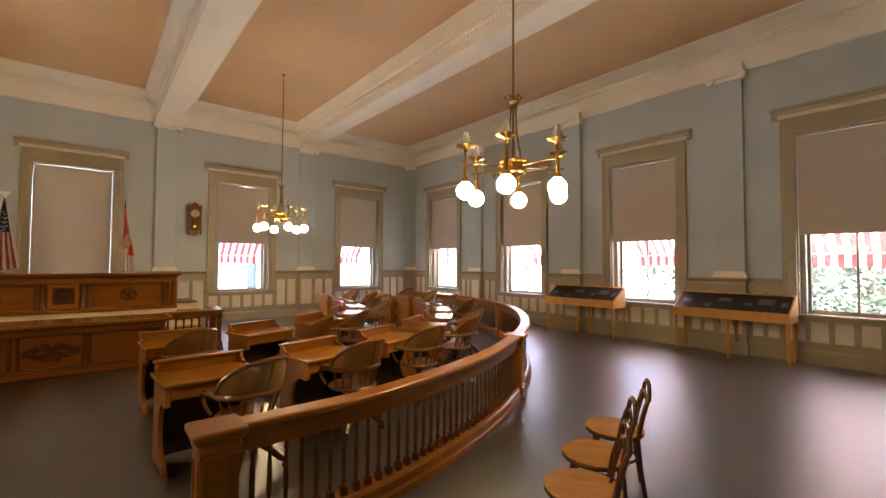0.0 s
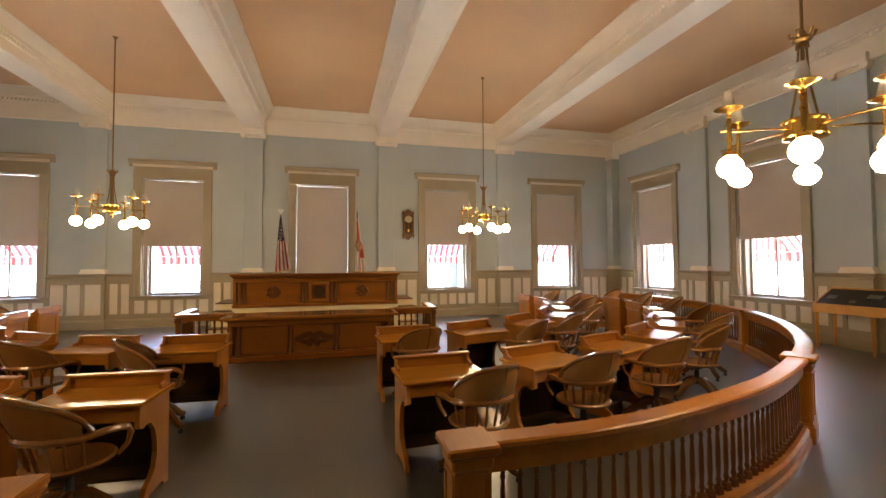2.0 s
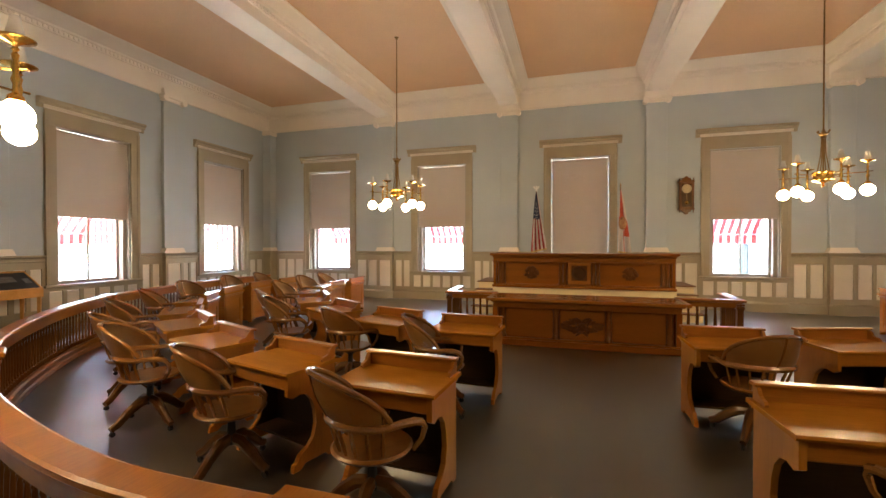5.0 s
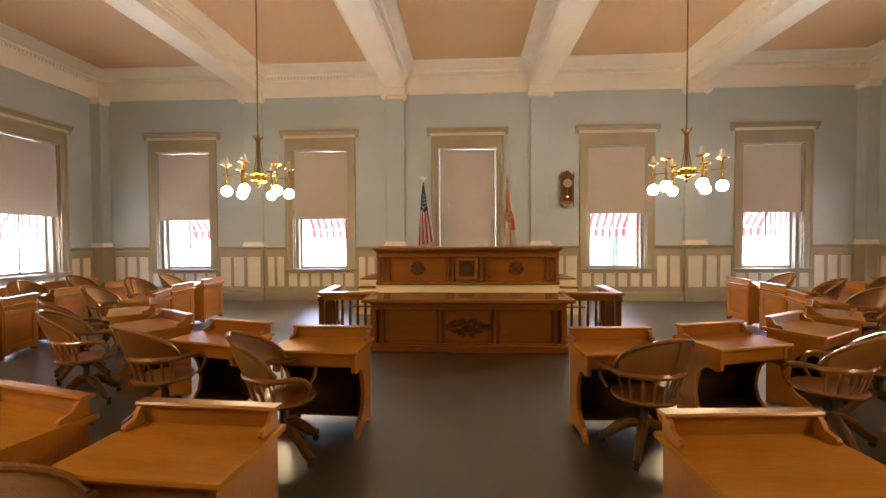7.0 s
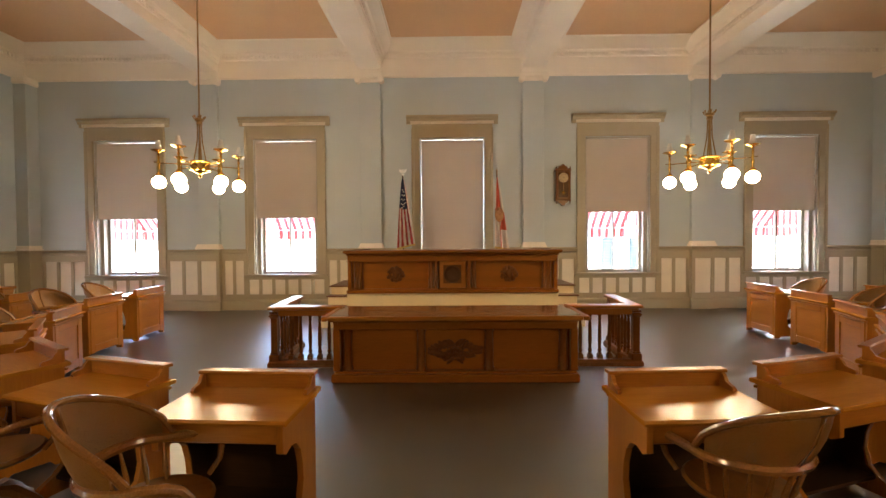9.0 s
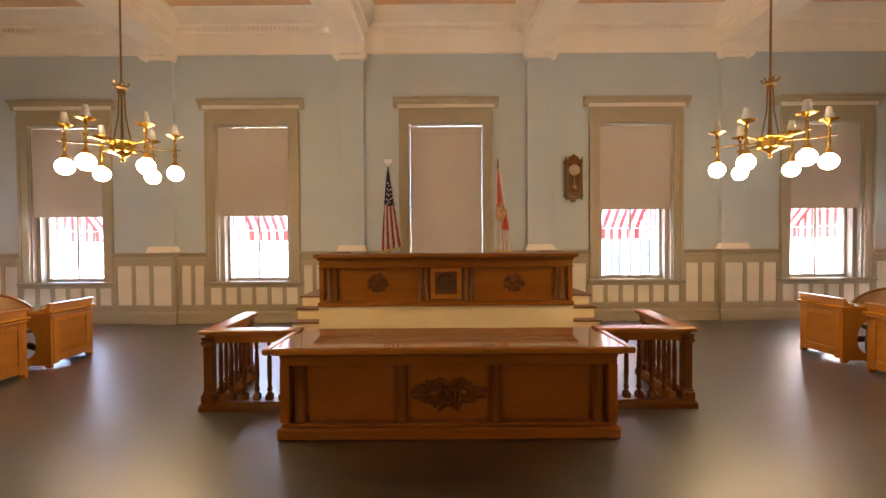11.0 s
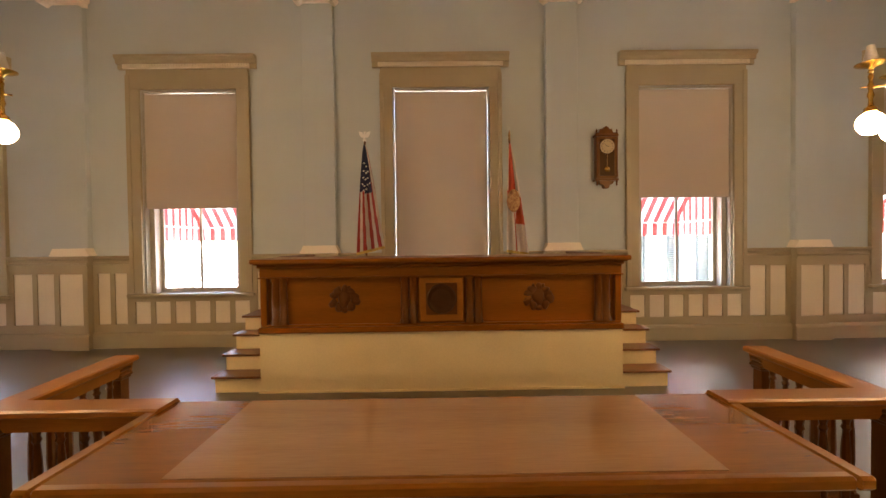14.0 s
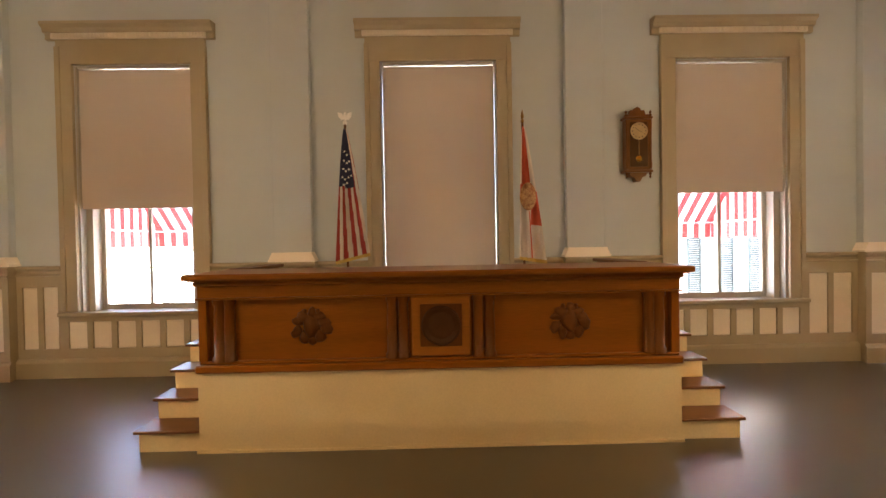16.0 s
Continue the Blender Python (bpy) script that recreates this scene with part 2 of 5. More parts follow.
def boxes(*rows):
    bm = bmesh.new()
    for r in rows:
        box(bm, *r)
    return bm


def lathe(bm, profile, seg=12, at=(0, 0, 0)):
    rings = []
    for r, z in profile:
        if r < 1e-5:
            rings.append([bm.verts.new((at[0], at[1], at[2] + z))])
        else:
            rings.append([bm.verts.new((at[0] + r * math.cos(2 * math.pi * i / seg), at[1] + r * math.sin(2 * math.pi * i / seg), at[2] + z)) for i in range(seg)])
    for a, b in zip(rings, rings[1:]):
        for i in range(seg):
            j = (i + 1) % seg
            if len(a) == 1 and len(b) == 1:
                continue
            if len(a) == 1:
                bm.faces.new((a[0], b[j], b[i]))
            elif len(b) == 1:
                bm.faces.new((a[i], a[j], b[0]))
            else:
                bm.faces.new((a[i], a[j], b[j], b[i]))
    for r in (rings[0], rings[-1]):
        if len(r) > 2:
            bm.faces.new(r)
    return bm


def tube(bm, pts, radius, seg=8, flat=1.0):
    """A bar along points; radius may change point by point; flat squashes its height."""
    pts = [Vector(p) for p in pts]
    rs = radius if isinstance(radius, (list, tuple)) else [radius] * len(pts)
    rings, prev = [], None
    for i, p in enumerate(pts):
        d = (pts[min(i + 1, len(pts) - 1)] - pts[max(i - 1, 0)]).normalized()
        up = Vector((0, 0, 1)) if abs(d.z) < 0.95 else Vector((0, 1, 0))
        a = d.cross(up).normalized() if prev is None else (prev - d * prev.dot(d)).normalized()
        prev = a
        b = a.cross(d).normalized()
        rings.append([bm.verts.new(p + a * rs[i] * math.cos(2 * math.pi * k / seg) + b * rs[i] * flat * math.sin(2 * math.pi * k / seg)) for k in range(seg)])
    for r, q in zip(rings, rings[1:]):
        for k in range(seg):
            bm.faces.new((r[k], r[(k + 1) % seg], q[(k + 1) % seg], q[k]))
    bm.faces.new(rings[0])
    bm.faces.new(rings[-1])
    return bm


def prism(bm, outline, lo, hi, axis="x"):
    """An outline of (a, b) drawn through from lo to hi along an axis."""
    def at(a, b, c):
        return {"x": (c, a, b), "y": (a, c, b), "z": (a, b, c)}[axis]
    A = [bm.verts.new(at(a, b, lo)) for a, b in outline]
    B = [bm.verts.new(at(a, b, hi)) for a, b in outline]
    n = len(A)
    for i in range(n):
        bm.faces.new((A[i], A[(i + 1) % n], B[(i + 1) % n], B[i]))
    bm.faces.new(A)
    bm.faces.new(B)
    return bm


def sweep(bm, path, profile):
    """A profile of (outward offset, height) along a plan path of (x, y)."""
    pts = [Vector((p[0], p[1])) for p in path]
    rings = []
    for i, p in enumerate(pts):
        a = (p - pts[i - 1]).normalized() if i else (pts[1] - p).normalized()
        b = (pts[i + 1] - p).normalized() if i < len(pts) - 1 else a
        nrm = Vector((a.y + b.y, -a.x - b.x)).normalized()
        k = 1 / max(0.3, nrm.dot(Vector((a.y, -a.x))))
        rings.append([bm.verts.new((p.x + nrm.x * o * k, p.y + nrm.y * o * k, z)) for o, z in profile])
    n = len(profile)
    for r, q in zip(rings, rings[1:]):
        for i in range(n):
            bm.faces.new((r[i], r[(i + 1) % n], q[(i + 1) % n], q[i]))
    bm.faces.new(rings[0])
    bm.faces.new(rings[-1])
    return bm


def curve_points(ctrl, step):
    """Evenly spaced points and headings along a smooth curve through control points."""
    P = [Vector(c) for c in ctrl]
    P = [P[0] * 2 - P[1]] + P + [P[-1] * 2 - P[-2]]
    dense = []
    for i in range(1, len(P) - 2):
        for k in range(24):
            t = k / 24
            dense.append(0.5 * (2 * P[i] + (P[i + 1] - P[i - 1]) * t + (2 * P[i - 1] - 5 * P[i] + 4 * P[i + 1] - P[i + 2]) * t * t + (3 * P[i] - P[i - 1] - 3 * P[i + 1] + P[i + 2]) * t ** 3))
    dense.append(P[-2])
    out, carry, last = [dense[0]], 0.0, dense[0]
    for q in dense[1:]:
        seg = (q - last).length
        while carry + seg >= step:
            f = (step - carry) / seg
            last = last.lerp(q, f)
            out.append(last.copy())
            seg = (q - last).length
            carry = 0.0
        carry += seg
        last = q
    return out


# ---- the room ----
XW, YN, YS, CEIL, THICK = 10.2, 13.8, -4.5, 6.155, 0.45
BAY_N = (-7.80, -3.95, 0.035, 3.94, 7.87)
BAY_E = (1.07, 4.61, 8.21, 11.82)
PIL_N = (-5.77, -1.89, 1.94, 5.89)
PIL_E = (2.84, 6.41, 10.02)
OPEN, TOP, SILL = 0.762, 4.07, 0.86

floor = part("floor", boxes((-XW - THICK, XW + THICK, YS - THICK, YN + THICK, -0.3, 0)), floor_mat, None)
tagged(floor, "dark grey-brown polished linoleum floor", "floor", kind="structure")
ceil = part("ceiling", boxes((-XW - THICK, XW + THICK, YS - THICK, YN + THICK, CEIL, CEIL + 0.3)), ceiling_paint, None)
tagged(ceil, "salmon painted plaster ceiling", "ceiling", kind="structure")

# local wall frame: u along the wall, v out into the room (negative v is into the wall), z up
WALLS = {
    "wall_north": (pose(0, YN, 0, 0, 0, 180), -XW, XW, [-c for c in BAY_N], [-p for p in PIL_N]),
    "wall_east": (pose(XW, 0, 0, 0, 0, 90), YS, YN, list(BAY_E), list(PIL_E)),
    "wall_west": (pose(-XW, 0, 0, 0, 0, -90), -YN, -YS, [-c for c in BAY_E], [-p for p in PIL_E]),
}


def build_wall(name, m, u0, u1, bays):
    bm = bmesh.new()
    edges = [u0]
    for c in sorted(bays):
        edges += [c - OPEN, c + OPEN]
    edges.append(u1)
    for a, b in zip(edges[::2], edges[1::2]):
        box(bm, a, b, -THICK, 0, 0, CEIL)
    for c in bays:
        box(bm, c - OPEN, c + OPEN, -THICK, 0, 0, SILL - 0.06)
        box(bm, c - OPEN, c + OPEN, -THICK, 0, TOP, CEIL)
    ob = part(name, bm, wall_blue, None)
    ob.matrix_basis = m
    return tagged(ob, "pale blue painted plaster wall with tan wainscot", "wall", kind="structure")


def piece(name, mesh, parent, loc):
    ob = new(name, mesh)
    ob.parent = parent
    ob.location = loc
    return ob


PANELS = {}


def panel_mesh(w, h):
    key = (round(w, 3), round(h, 3))
    if key not in PANELS:
        bm = bmesh.new()
        hw, hh = w / 2, h / 2
        lo = [bm.verts.new((x, 0, z)) for x, z in ((-hw, -hh), (hw, -hh), (hw, hh), (-hw, hh))]
        hi = [bm.verts.new((x, 0.008, z)) for x, z in ((-hw + 0.014, -hh + 0.014), (hw - 0.014, -hh + 0.014), (hw - 0.014, hh - 0.014), (-hw + 0.014, hh - 0.014))]
        for i in range(4):
            bm.faces.new((lo[i], lo[(i + 1) % 4], hi[(i + 1) % 4], hi[i]))
        bm.faces.new(hi)
        bmesh.ops.recalc_face_normals(bm, faces=bm.faces)
        me = bpy.data.meshes.new("panel")
        bm.to_mesh(me)
        bm.free()
        me.materials.append(panel_cream)
        PANELS[key] = me
    return PANELS[key]


def spread(a, b, n, gap):
    w = (b - a - gap * (n + 1)) / n
    return [(a + gap + i * (w + gap), a + gap + i * (w + gap) + w) for i in range(n)]


def frame_with_panels(bm, wall, a, b, z0, z1, cells, v):
    """A board face of stiles and rails with recessed cream panels in its cells."""
    zc0, zc1 = cells[0][2], cells[0][3]
    box(bm, a, b, 0.0, v, z0, zc0)
    box(bm, a, b, 0.0, v, zc1, z1)
    xs = [a] + [e for c in cells for e in c[:2]] + [b]
    for p, q in zip(xs[::2], xs[1::2]):
        box(bm, p, q, 0.0, v, zc0, zc1)
    for c in cells:
        piece("panel", panel_mesh(c[1] - c[0], zc1 - zc0), wall, ((c[0] + c[1]) / 2, v - 0.022, (zc0 + zc1) / 2))


def build_wainscot(wall, u0, u1, bays, pils):
    bm = bmesh.new()
    D = 0.035
    stops = sorted([(p - 0.26, p + 0.26, "p") for p in pils] + [(c - 0.96, c + 0.96, "w") for c in bays])
    u = u0
    spans = []
    for a, b, k in stops:
        if a > u + 0.02:
            spans.append((u, a, "f"))
        spans.append((a, b, k))
        u = b
    if u < u1 - 0.02:
        spans.append((u, u1, "f"))
    base = bmesh.new()
    for a, b, k in spans:
        v = D + (0.11 if k == "p" else 0)
        if k == "w":
            cells = [(p, q, 0.375, 0.73) for p, q in spread(a - 0.02, b + 0.02, 6, 0.075)]
            cells = [(max(p, a + 0.03), min(q, b - 0.03), z, w) for p, q, z, w in cells]
            frame_with_panels(bm, wall, a, b, 0.0, SILL - 0.06, cells, v)
        else:
            w = b - a
            n = 1 if k == "p" else max(1, round(w / 0.33))
            if k == "f" and w < 0.2:
                box(bm, a, b, 0, v, 0, 1.40)
            elif n > 14:
                for p, q in spread(a, b, max(1, round(w / 1.2)), 0.0):
                    cells = [(x, y, 0.375, 1.187) for x, y in spread(p, q, 4, 0.08)]
                    frame_with_panels(bm, wall, p, q, 0.0, 1.40, cells, v)
            else:
                cells = [(p, q, 0.375, 1.187) for p, q in spread(a, b, n, 0.07 if k == "f" else 0.075)]
                frame_with_panels(bm, wall, a, b, 0.0, 1.40, cells, v)
            prism(bm, [(0, 1.40), (v + 0.02, 1.40), (v + 0.05, 1.43), (v + 0.05, 1.455), (v + 0.02, 1.465), (0, 1.465)], a - (0.04 if k == "p" else 0), b + (0.04 if k == "p" else 0), "x")
            prism(bm, [(v, 1.33), (v + 0.018, 1.335), (v + 0.018, 1.35), (v, 1.36)], a, b, "x")
        prism(base, [(v + 0.002, 0), (v + 0.04, 0), (v + 0.04, 0.20), (v + 0.025, 0.235), (v + 0.012, 0.25), (v + 0.002, 0.25)], a - (0.03 if k == "p" else 0), b + (0.03 if k == "p" else 0), "x")
    part("wainscot", bm, trim_tan, wall)
    part("baseboard", base, trim_tan, wall)


def capital(bm, p, y):
    """Scrolled capital block on a pilaster."""
    box(bm, p - 0.31, p + 0.31, 0.0, y + 0.12, 5.43, 5.52, 0.012)
    box(bm, p - 0.27, p + 0.27, 0.0, y + 0.05, 5.36, 5.43)
    for sx in (-1, 1):
        prism(bm, [(p + sx * 0.27 + 0.075 * math.cos(a), 5.40 + 0.075 * math.sin(a)) for a in [i * math.pi / 5 for i in range(10)]], y - 0.02, y + 0.13, "y")


def build_pilasters(wall, pils, u0, u1):
    for p in pils:
        part("pilaster", boxes((p - 0.247, p + 0.247, 0.0, 0.10, 1.465, 5.37, 0.006)), wall_blue, wall)
        bm = bmesh.new()
        capital(bm, p, 0.10)
        box(bm, p - 0.275, p + 0.275, 0.0, 0.16, 5.52, 5.66)
        part("capital", bm, plaster, wall, smooth=False)
        bm = bmesh.new()
        prism(bm, [(p - 0.30, 1.467), (p + 0.30, 1.467), (p + 0.305, 1.490), (p + 0.29, 1.50), (p + 0.278, 1.535), (p + 0.258, 1.570), (p + 0.252, 1.59), (p - 0.252, 1.59), (p - 0.258, 1.570), (p - 0.278, 1.535), (p - 0.29, 1.50), (p - 0.305, 1.490)], 0.0, 0.17, "y")
        part("pilaster_base", bm, plaster, wall)


def build_window(wall, m, c, number, blind_z, awning=True):
    """Casing, cornice, sill, sash, panes and roller blind of one window; its awning outside."""
    win = thing("window_%d" % number, m @ pose(c, 0, 0), "tall sash window with tan casing and a roller blind", "window", kind="structure")
    bm = bmesh.new()
    for s in (-1, 1):
        a, b = sorted((s * OPEN, s * 0.955))
        box(bm, a, b, 0.0, 0.05, SILL, TOP + 0.002, 0.004)
        a, b = sorted((s * 0.90, s * 0.965))
        box(bm, a, b, 0.0, 0.065, SILL, 4.30, 0.004)
    box(bm, -0.955, 0.955, 0.0, 0.05, TOP + 0.002, 4.39, 0.004)
    part("casing", bm, trim_tan, win)
    bm = bmesh.new()
    prof = [(0.0, 4.39), (0.05, 4.39), (0.05, 4.46), (0.088, 4.465), (0.098, 4.515), (0.140, 4.55), (0.140, 4.585), (0.0, 4.60)]
    prism(bm, prof, -1.08, 1.08, "x")
    part("cornice", bm, cornice_paint, win)
    bm = bmesh.new()
    for i in range(46):
        x = -0.945 + i * 0.042
        box(bm, x - 0.012, x + 0.012, 0.055, 0.094, 4.396, 4.452)
    part("dentils", bm, panel_cream, win, kind="stuff")
    part("dentil_band", boxes((-0.985, 0.985, 0.052, 0.080, 4.390, 4.457)), panel_cream, win, "cream dentil band")
    bm = bmesh.new()
    box(bm, -1.0, 1.0, -0.02, 0.10, SILL - 0.055, SILL - 0.004, 0.008)
    box(bm, -OPEN, OPEN, -THICK - 0.05, -0.02, SILL - 0.06, SILL - 0.02)
    part("window_sill", bm, trim_tan, win)
    bm = bmesh.new()
    for s in (-1, 1):
        for x0, x1, y0, y1 in ((0.735, OPEN - 0.003, -0.40, 0.0), (0.656, 0.735, -0.36, -0.10)) if blind_z > 1.6 else ((0.7435, OPEN - 0.003, -0.40, 0.0),):
            a, b = sorted((s * x0, s * x1))
            box(bm, a, b, y0, y1, SILL - 0.018, TOP - 0.003)
    box(bm, -OPEN + 0.035, OPEN - 0.035, -0.40, 0.0, TOP - 0.035, TOP - 0.003)
    part("jamb", bm, sash_mat, win)
    bm = bmesh.new()
    Y = -0.26
    for z0, z1, y in ((SILL - 0.016, 2.47, Y), (2.44, TOP - 0.036, Y - 0.045)):
        for s in (-1, 1):
            a, b = sorted((s * 0.605, s * 0.655))
            box(bm, a, b, y - 0.02, y + 0.02, z0, z1, 0.003)
        box(bm, -0.605, 0.605, y - 0.02, y + 0.02, z0, z0 + (0.075 if z0 < 1 else 0.04), 0.003)
        box(bm, -0.605, 0.605, y - 0.02, y + 0.02, z1 - 0.05, z1, 0.003)
        box(bm, -0.018, 0.018, y - 0.018, y + 0.018, z0 + 0.06, z1 - 0.05)
    part("window_frame", bm, sash_mat, win)
    for z0, z1, y in ((SILL + 0.058, 2.42, Y), (2.48, TOP - 0.086, Y - 0.045)):
        for s in (-1, 1):
            a, b = sorted((s * 0.018, s * 0.605))
            pane = part("pane", boxes((a, b, y - 0.002, y + 0.002, z0, z1)), pane_mat, win)
            pane.visible_shadow = False
    # added side strips of glass that let daylight edge the shut blind
    if blind_z < 1.6:
        for s in (-1, 1):
            a, b = sorted((s * 0.656, s * 0.743))
            pane = part("pane", boxes((a, b, Y - 0.002, Y + 0.002, SILL - 0.016, TOP - 0.036)), pane_mat, win)
            pane.visible_shadow = False
    bm = bmesh.new()
    hw = 0.738 if blind_z < 1.6 else 0.731
    n = 10
    for i in range(n + 1):
        z = blind_z + (TOP - 0.044 - blind_z) * i / n
        y = -0.035 + 0.004 * math.sin(i * 1.1)
        for yy in (y, y - 0.002):
            bm.verts.new((-hw, yy, z)), bm.verts.new((hw, yy, z))
    bm.verts.ensure_lookup_table()
    for i in range(n):
        k = 4 * i
        bm.faces.new([bm.verts[q] for q in (k, k + 1, k + 5, k + 4)])
        bm.faces.new([bm.verts[q] for q in (k + 2, k + 3, k + 7, k + 6)])
        bm.faces.new([bm.verts[q] for q in (k, k + 2, k + 6, k + 4)])
        bm.faces.new([bm.verts[q] for q in (k + 1, k + 3, k + 7, k + 5)])
    blind = thing("roller_blind", m @ pose(c, 0, 0), "grey-beige roller blind pulled half down in its window" if blind_z > 1.6 else "grey-beige roller blind pulled all the way down", "blind", "window blinds")
    part("blind_cloth", bm, blind_mat, blind, smooth=True)
    bm = bmesh.new()
    tube(bm, [(-hw, -0.058, TOP - 0.066), (hw, -0.058, TOP - 0.066)], 0.015, 10)
    part("roller", bm, white_mat, blind, "white roller tube", smooth=True)
    bm = bmesh.new()
    tube(bm, [(-hw, -0.036, blind_z), (hw, -0.036, blind_z)], 0.009, 6)
    part("bottom_bar", bm, blind_mat, blind)
    if awning:
        build_awning(m, c)
    return win


def build_awning(m, c):
    """Striped canvas hood with front slope, side wings and a hanging valance."""
    aw = thing("awning", m @ pose(c, 0, 0), "red and white striped canvas window awning", "awning", "window awnings")
    W, y0, y1, zt, zb, zv = 0.86, -THICK - 0.02, -THICK - 1.30, 3.3, 1.96, 1.69
    def strips(name, corners, n, first):
        bm = bmesh.new()
        a, b, cc, d = [Vector(v) for v in corners]
        for i in range(n):
            f, g = i / n, (i + 1) / n
            quad = [a.lerp(b, f), a.lerp(b, g), d.lerp(cc, g), d.lerp(cc, f)]
            vs = [bm.verts.new(q) for q in quad]
            fc = bm.faces.new(vs)
            fc.material_index = (i + first) % 2
        part(name, bm, [red_cloth, white_cloth], aw)
    strips("slope", ((-W, y0, zt), (W, y0, zt), (W, y1, zb), (-W, y1, zb)), 17, 0)
    strips("valance", ((-W, y1, zb - 0.012), (W, y1, zb - 0.012), (W, y1 - 0.01, zv), (-W, y1 - 0.01, zv)), 17, 0)
    for s in (-1, 1):
        bm = bmesh.new()
        n = 13
        for i in range(n):
            f, g = i / n, (i + 1) / n
            ya, yb = y0 + (y1 - y0) * f, y0 + (y1 - y0) * g
            za, zc = zt + (zb - zt) * f, zt + (zb - zt) * g
            fc = bm.faces.new([bm.verts.new(q) for q in ((s * W, ya, zb), (s * W, yb, zb), (s * W, yb, zc), (s * W, ya, za))]) if i < n - 1 else bm.faces.new([bm.verts.new(q) for q in ((s * W, ya, zb), (s * W, yb, zb), (s * W, ya, za))])
            fc.material_index = i % 2
            fc = bm.faces.new([bm.verts.new(q) for q in ((s * W, ya, zv), (s * W, yb, zv), (s * W, yb, zb - 0.012), (s * W, ya, zb - 0.012))])
            fc.material_index = i % 2
        part("side_wing", bm, [red_cloth, white_cloth], aw)
    bm = bmesh.new()
    tube(bm, [(-W, y0, zb - 0.006), (-W, y1, zb - 0.006), (W, y1, zb - 0.006), (W, y0, zb - 0.006)], 0.012, 6)
    part("frame_bar", bm, white_mat, aw)


count = 0
for wname, (m, u0, u1, bays, pils) in WALLS.items():
    wall = build_wall(wname, m, u0, u1, bays)
    build_wainscot(wall, u0, u1, bays, pils)
    build_pilasters(wall, pils, u0, u1)
    for c in bays:
        count += 1
        z = 2.26
        if wname == "wall_north":
            z = 1.30 if abs(c) < 1 else 2.30 if c < 0 else 2.21
        build_window(wall, m, c, count, z, z > 1.6)
south = part("wall_south", boxes((-XW, XW, YS - THICK, YS, 0, CEIL)), wall_blue, None)
tagged(south, "plain pale blue plaster wall", "wall", kind="structure")

# corner piers where the walls meet
for sx in (-1, 1):
    bm = bmesh.new()
    x0, x1 = sorted((sx * (XW - 0.30), sx * XW))
    box(bm, x0, x1, YN - 0.30, YN, 1.465, 5.37, 0.006)
    pier = part("corner_pier", bm, wall_blue, None)
    tagged(pier, "pale blue corner pier with a tan dado", "pier", kind="structure")
    bm = bmesh.new()
    x0, x1 = sorted((sx * (XW - 0.33), sx * XW))
    box(bm, x0, x1, YN - 0.33, YN, 0, 1.40, 0.006)
    x0, x1 = sorted((sx * (XW - 0.38), sx * XW))
    box(bm, x0, x1, YN - 0.38, YN, 1.40, 1.465, 0.01)
    part("dado", bm, trim_tan, pier)
    bm = bmesh.new()
    x0, x1 = sorted((sx * (XW - 0.36), sx * XW))
    box(bm, x0, x1, YN - 0.36, YN, 1.467, 1.50, 0.01)
    x0, x1 = sorted((sx * (XW - 0.33), sx * XW))
    box(bm, x0, x1, YN - 0.33, YN, 1.50, 1.58, 0.012)
    x0, x1 = sorted((sx * (XW - 0.36), sx * XW))
    box(bm, x0, x1, YN - 0.36, YN, 5.36, 5.52, 0.03)
    part("pier_mouldings", bm, plaster, pier)

# cornice round the room
bm = bmesh.new()
prof = [(0.0, 5.50), (-0.05, 5.50), (-0.06, 5.52), (-0.06, 5.92), (-0.09, 5.93), (-0.09, 6.02), (-0.14, 6.03), (-0.16, 6.06), (-0.27, 6.075), (-0.42, 6.10), (-0.56, 6.12), (-0.62, 6.13), (-0.65, 6.153), (0.0, 6.153)]
sweep(bm, [(-XW, YS), (-XW, YN), (XW, YN), (XW, YS)], [(-o, z) for o, z in prof])
crown = part("cornice", bm, plaster, None)
tagged(crown, "cream plaster cornice with a dentil band", "cornice", kind="structure")
bm = bmesh.new()
for i in range(int(2 * XW / 0.09)):
    x = -XW + 0.2 + i * 0.09
    if x < XW - 0.2:
        box(bm, x - 0.022, x + 0.022, YN - 0.125, YN - 0.09, 5.95, 6.01)
for sx in (-1, 1):
    for i in range(int((YN - YS) / 0.09)):
        y = YS + 0.2 + i * 0.09
        if y < YN - 0.2:
            x0, x1 = sorted((sx * (XW - 0.125), sx * (XW - 0.09)))
            box(bm, x0, x1, y - 0.022, y + 0.022, 5.95, 6.01)
part("dentils", bm, plaster, crown, kind="stuff")

# ceiling beams
for x in PIL_N:
    bm = bmesh.new()
    half = [(0.27, 5.65), (0.27, 5.86), (0.30, 5.87), (0.30, 5.93), (0.34, 5.945), (0.36, 6.01), (0.44, 6.05), (0.53, 6.10), (0.55, 6.115), (0.585, 6.12), (0.585, 6.153)]
    prism(bm, [(x + a, z) for a, z in half] + [(x - a, z) for a, z in reversed(half)], YS, YN - 0.062, "y")
    beam = part("ceiling_beam", bm, plaster, None)
    tagged(beam, "cream plaster ceiling beam with moulded sides", "beam", "ceiling beams", kind="structure")
    bm = bmesh.new()
    for s in (-1, 1):
        for i in range(190):
            y = YS + 0.3 + i * 0.09
            if y < YN - 0.75:
                a, b = sorted((x + s * 0.30, x + s * 0.328))
                box(bm, a, b, y - 0.022, y + 0.022, 5.88, 5.925)
    part("dentils", bm, plaster, beam, kind="stuff")


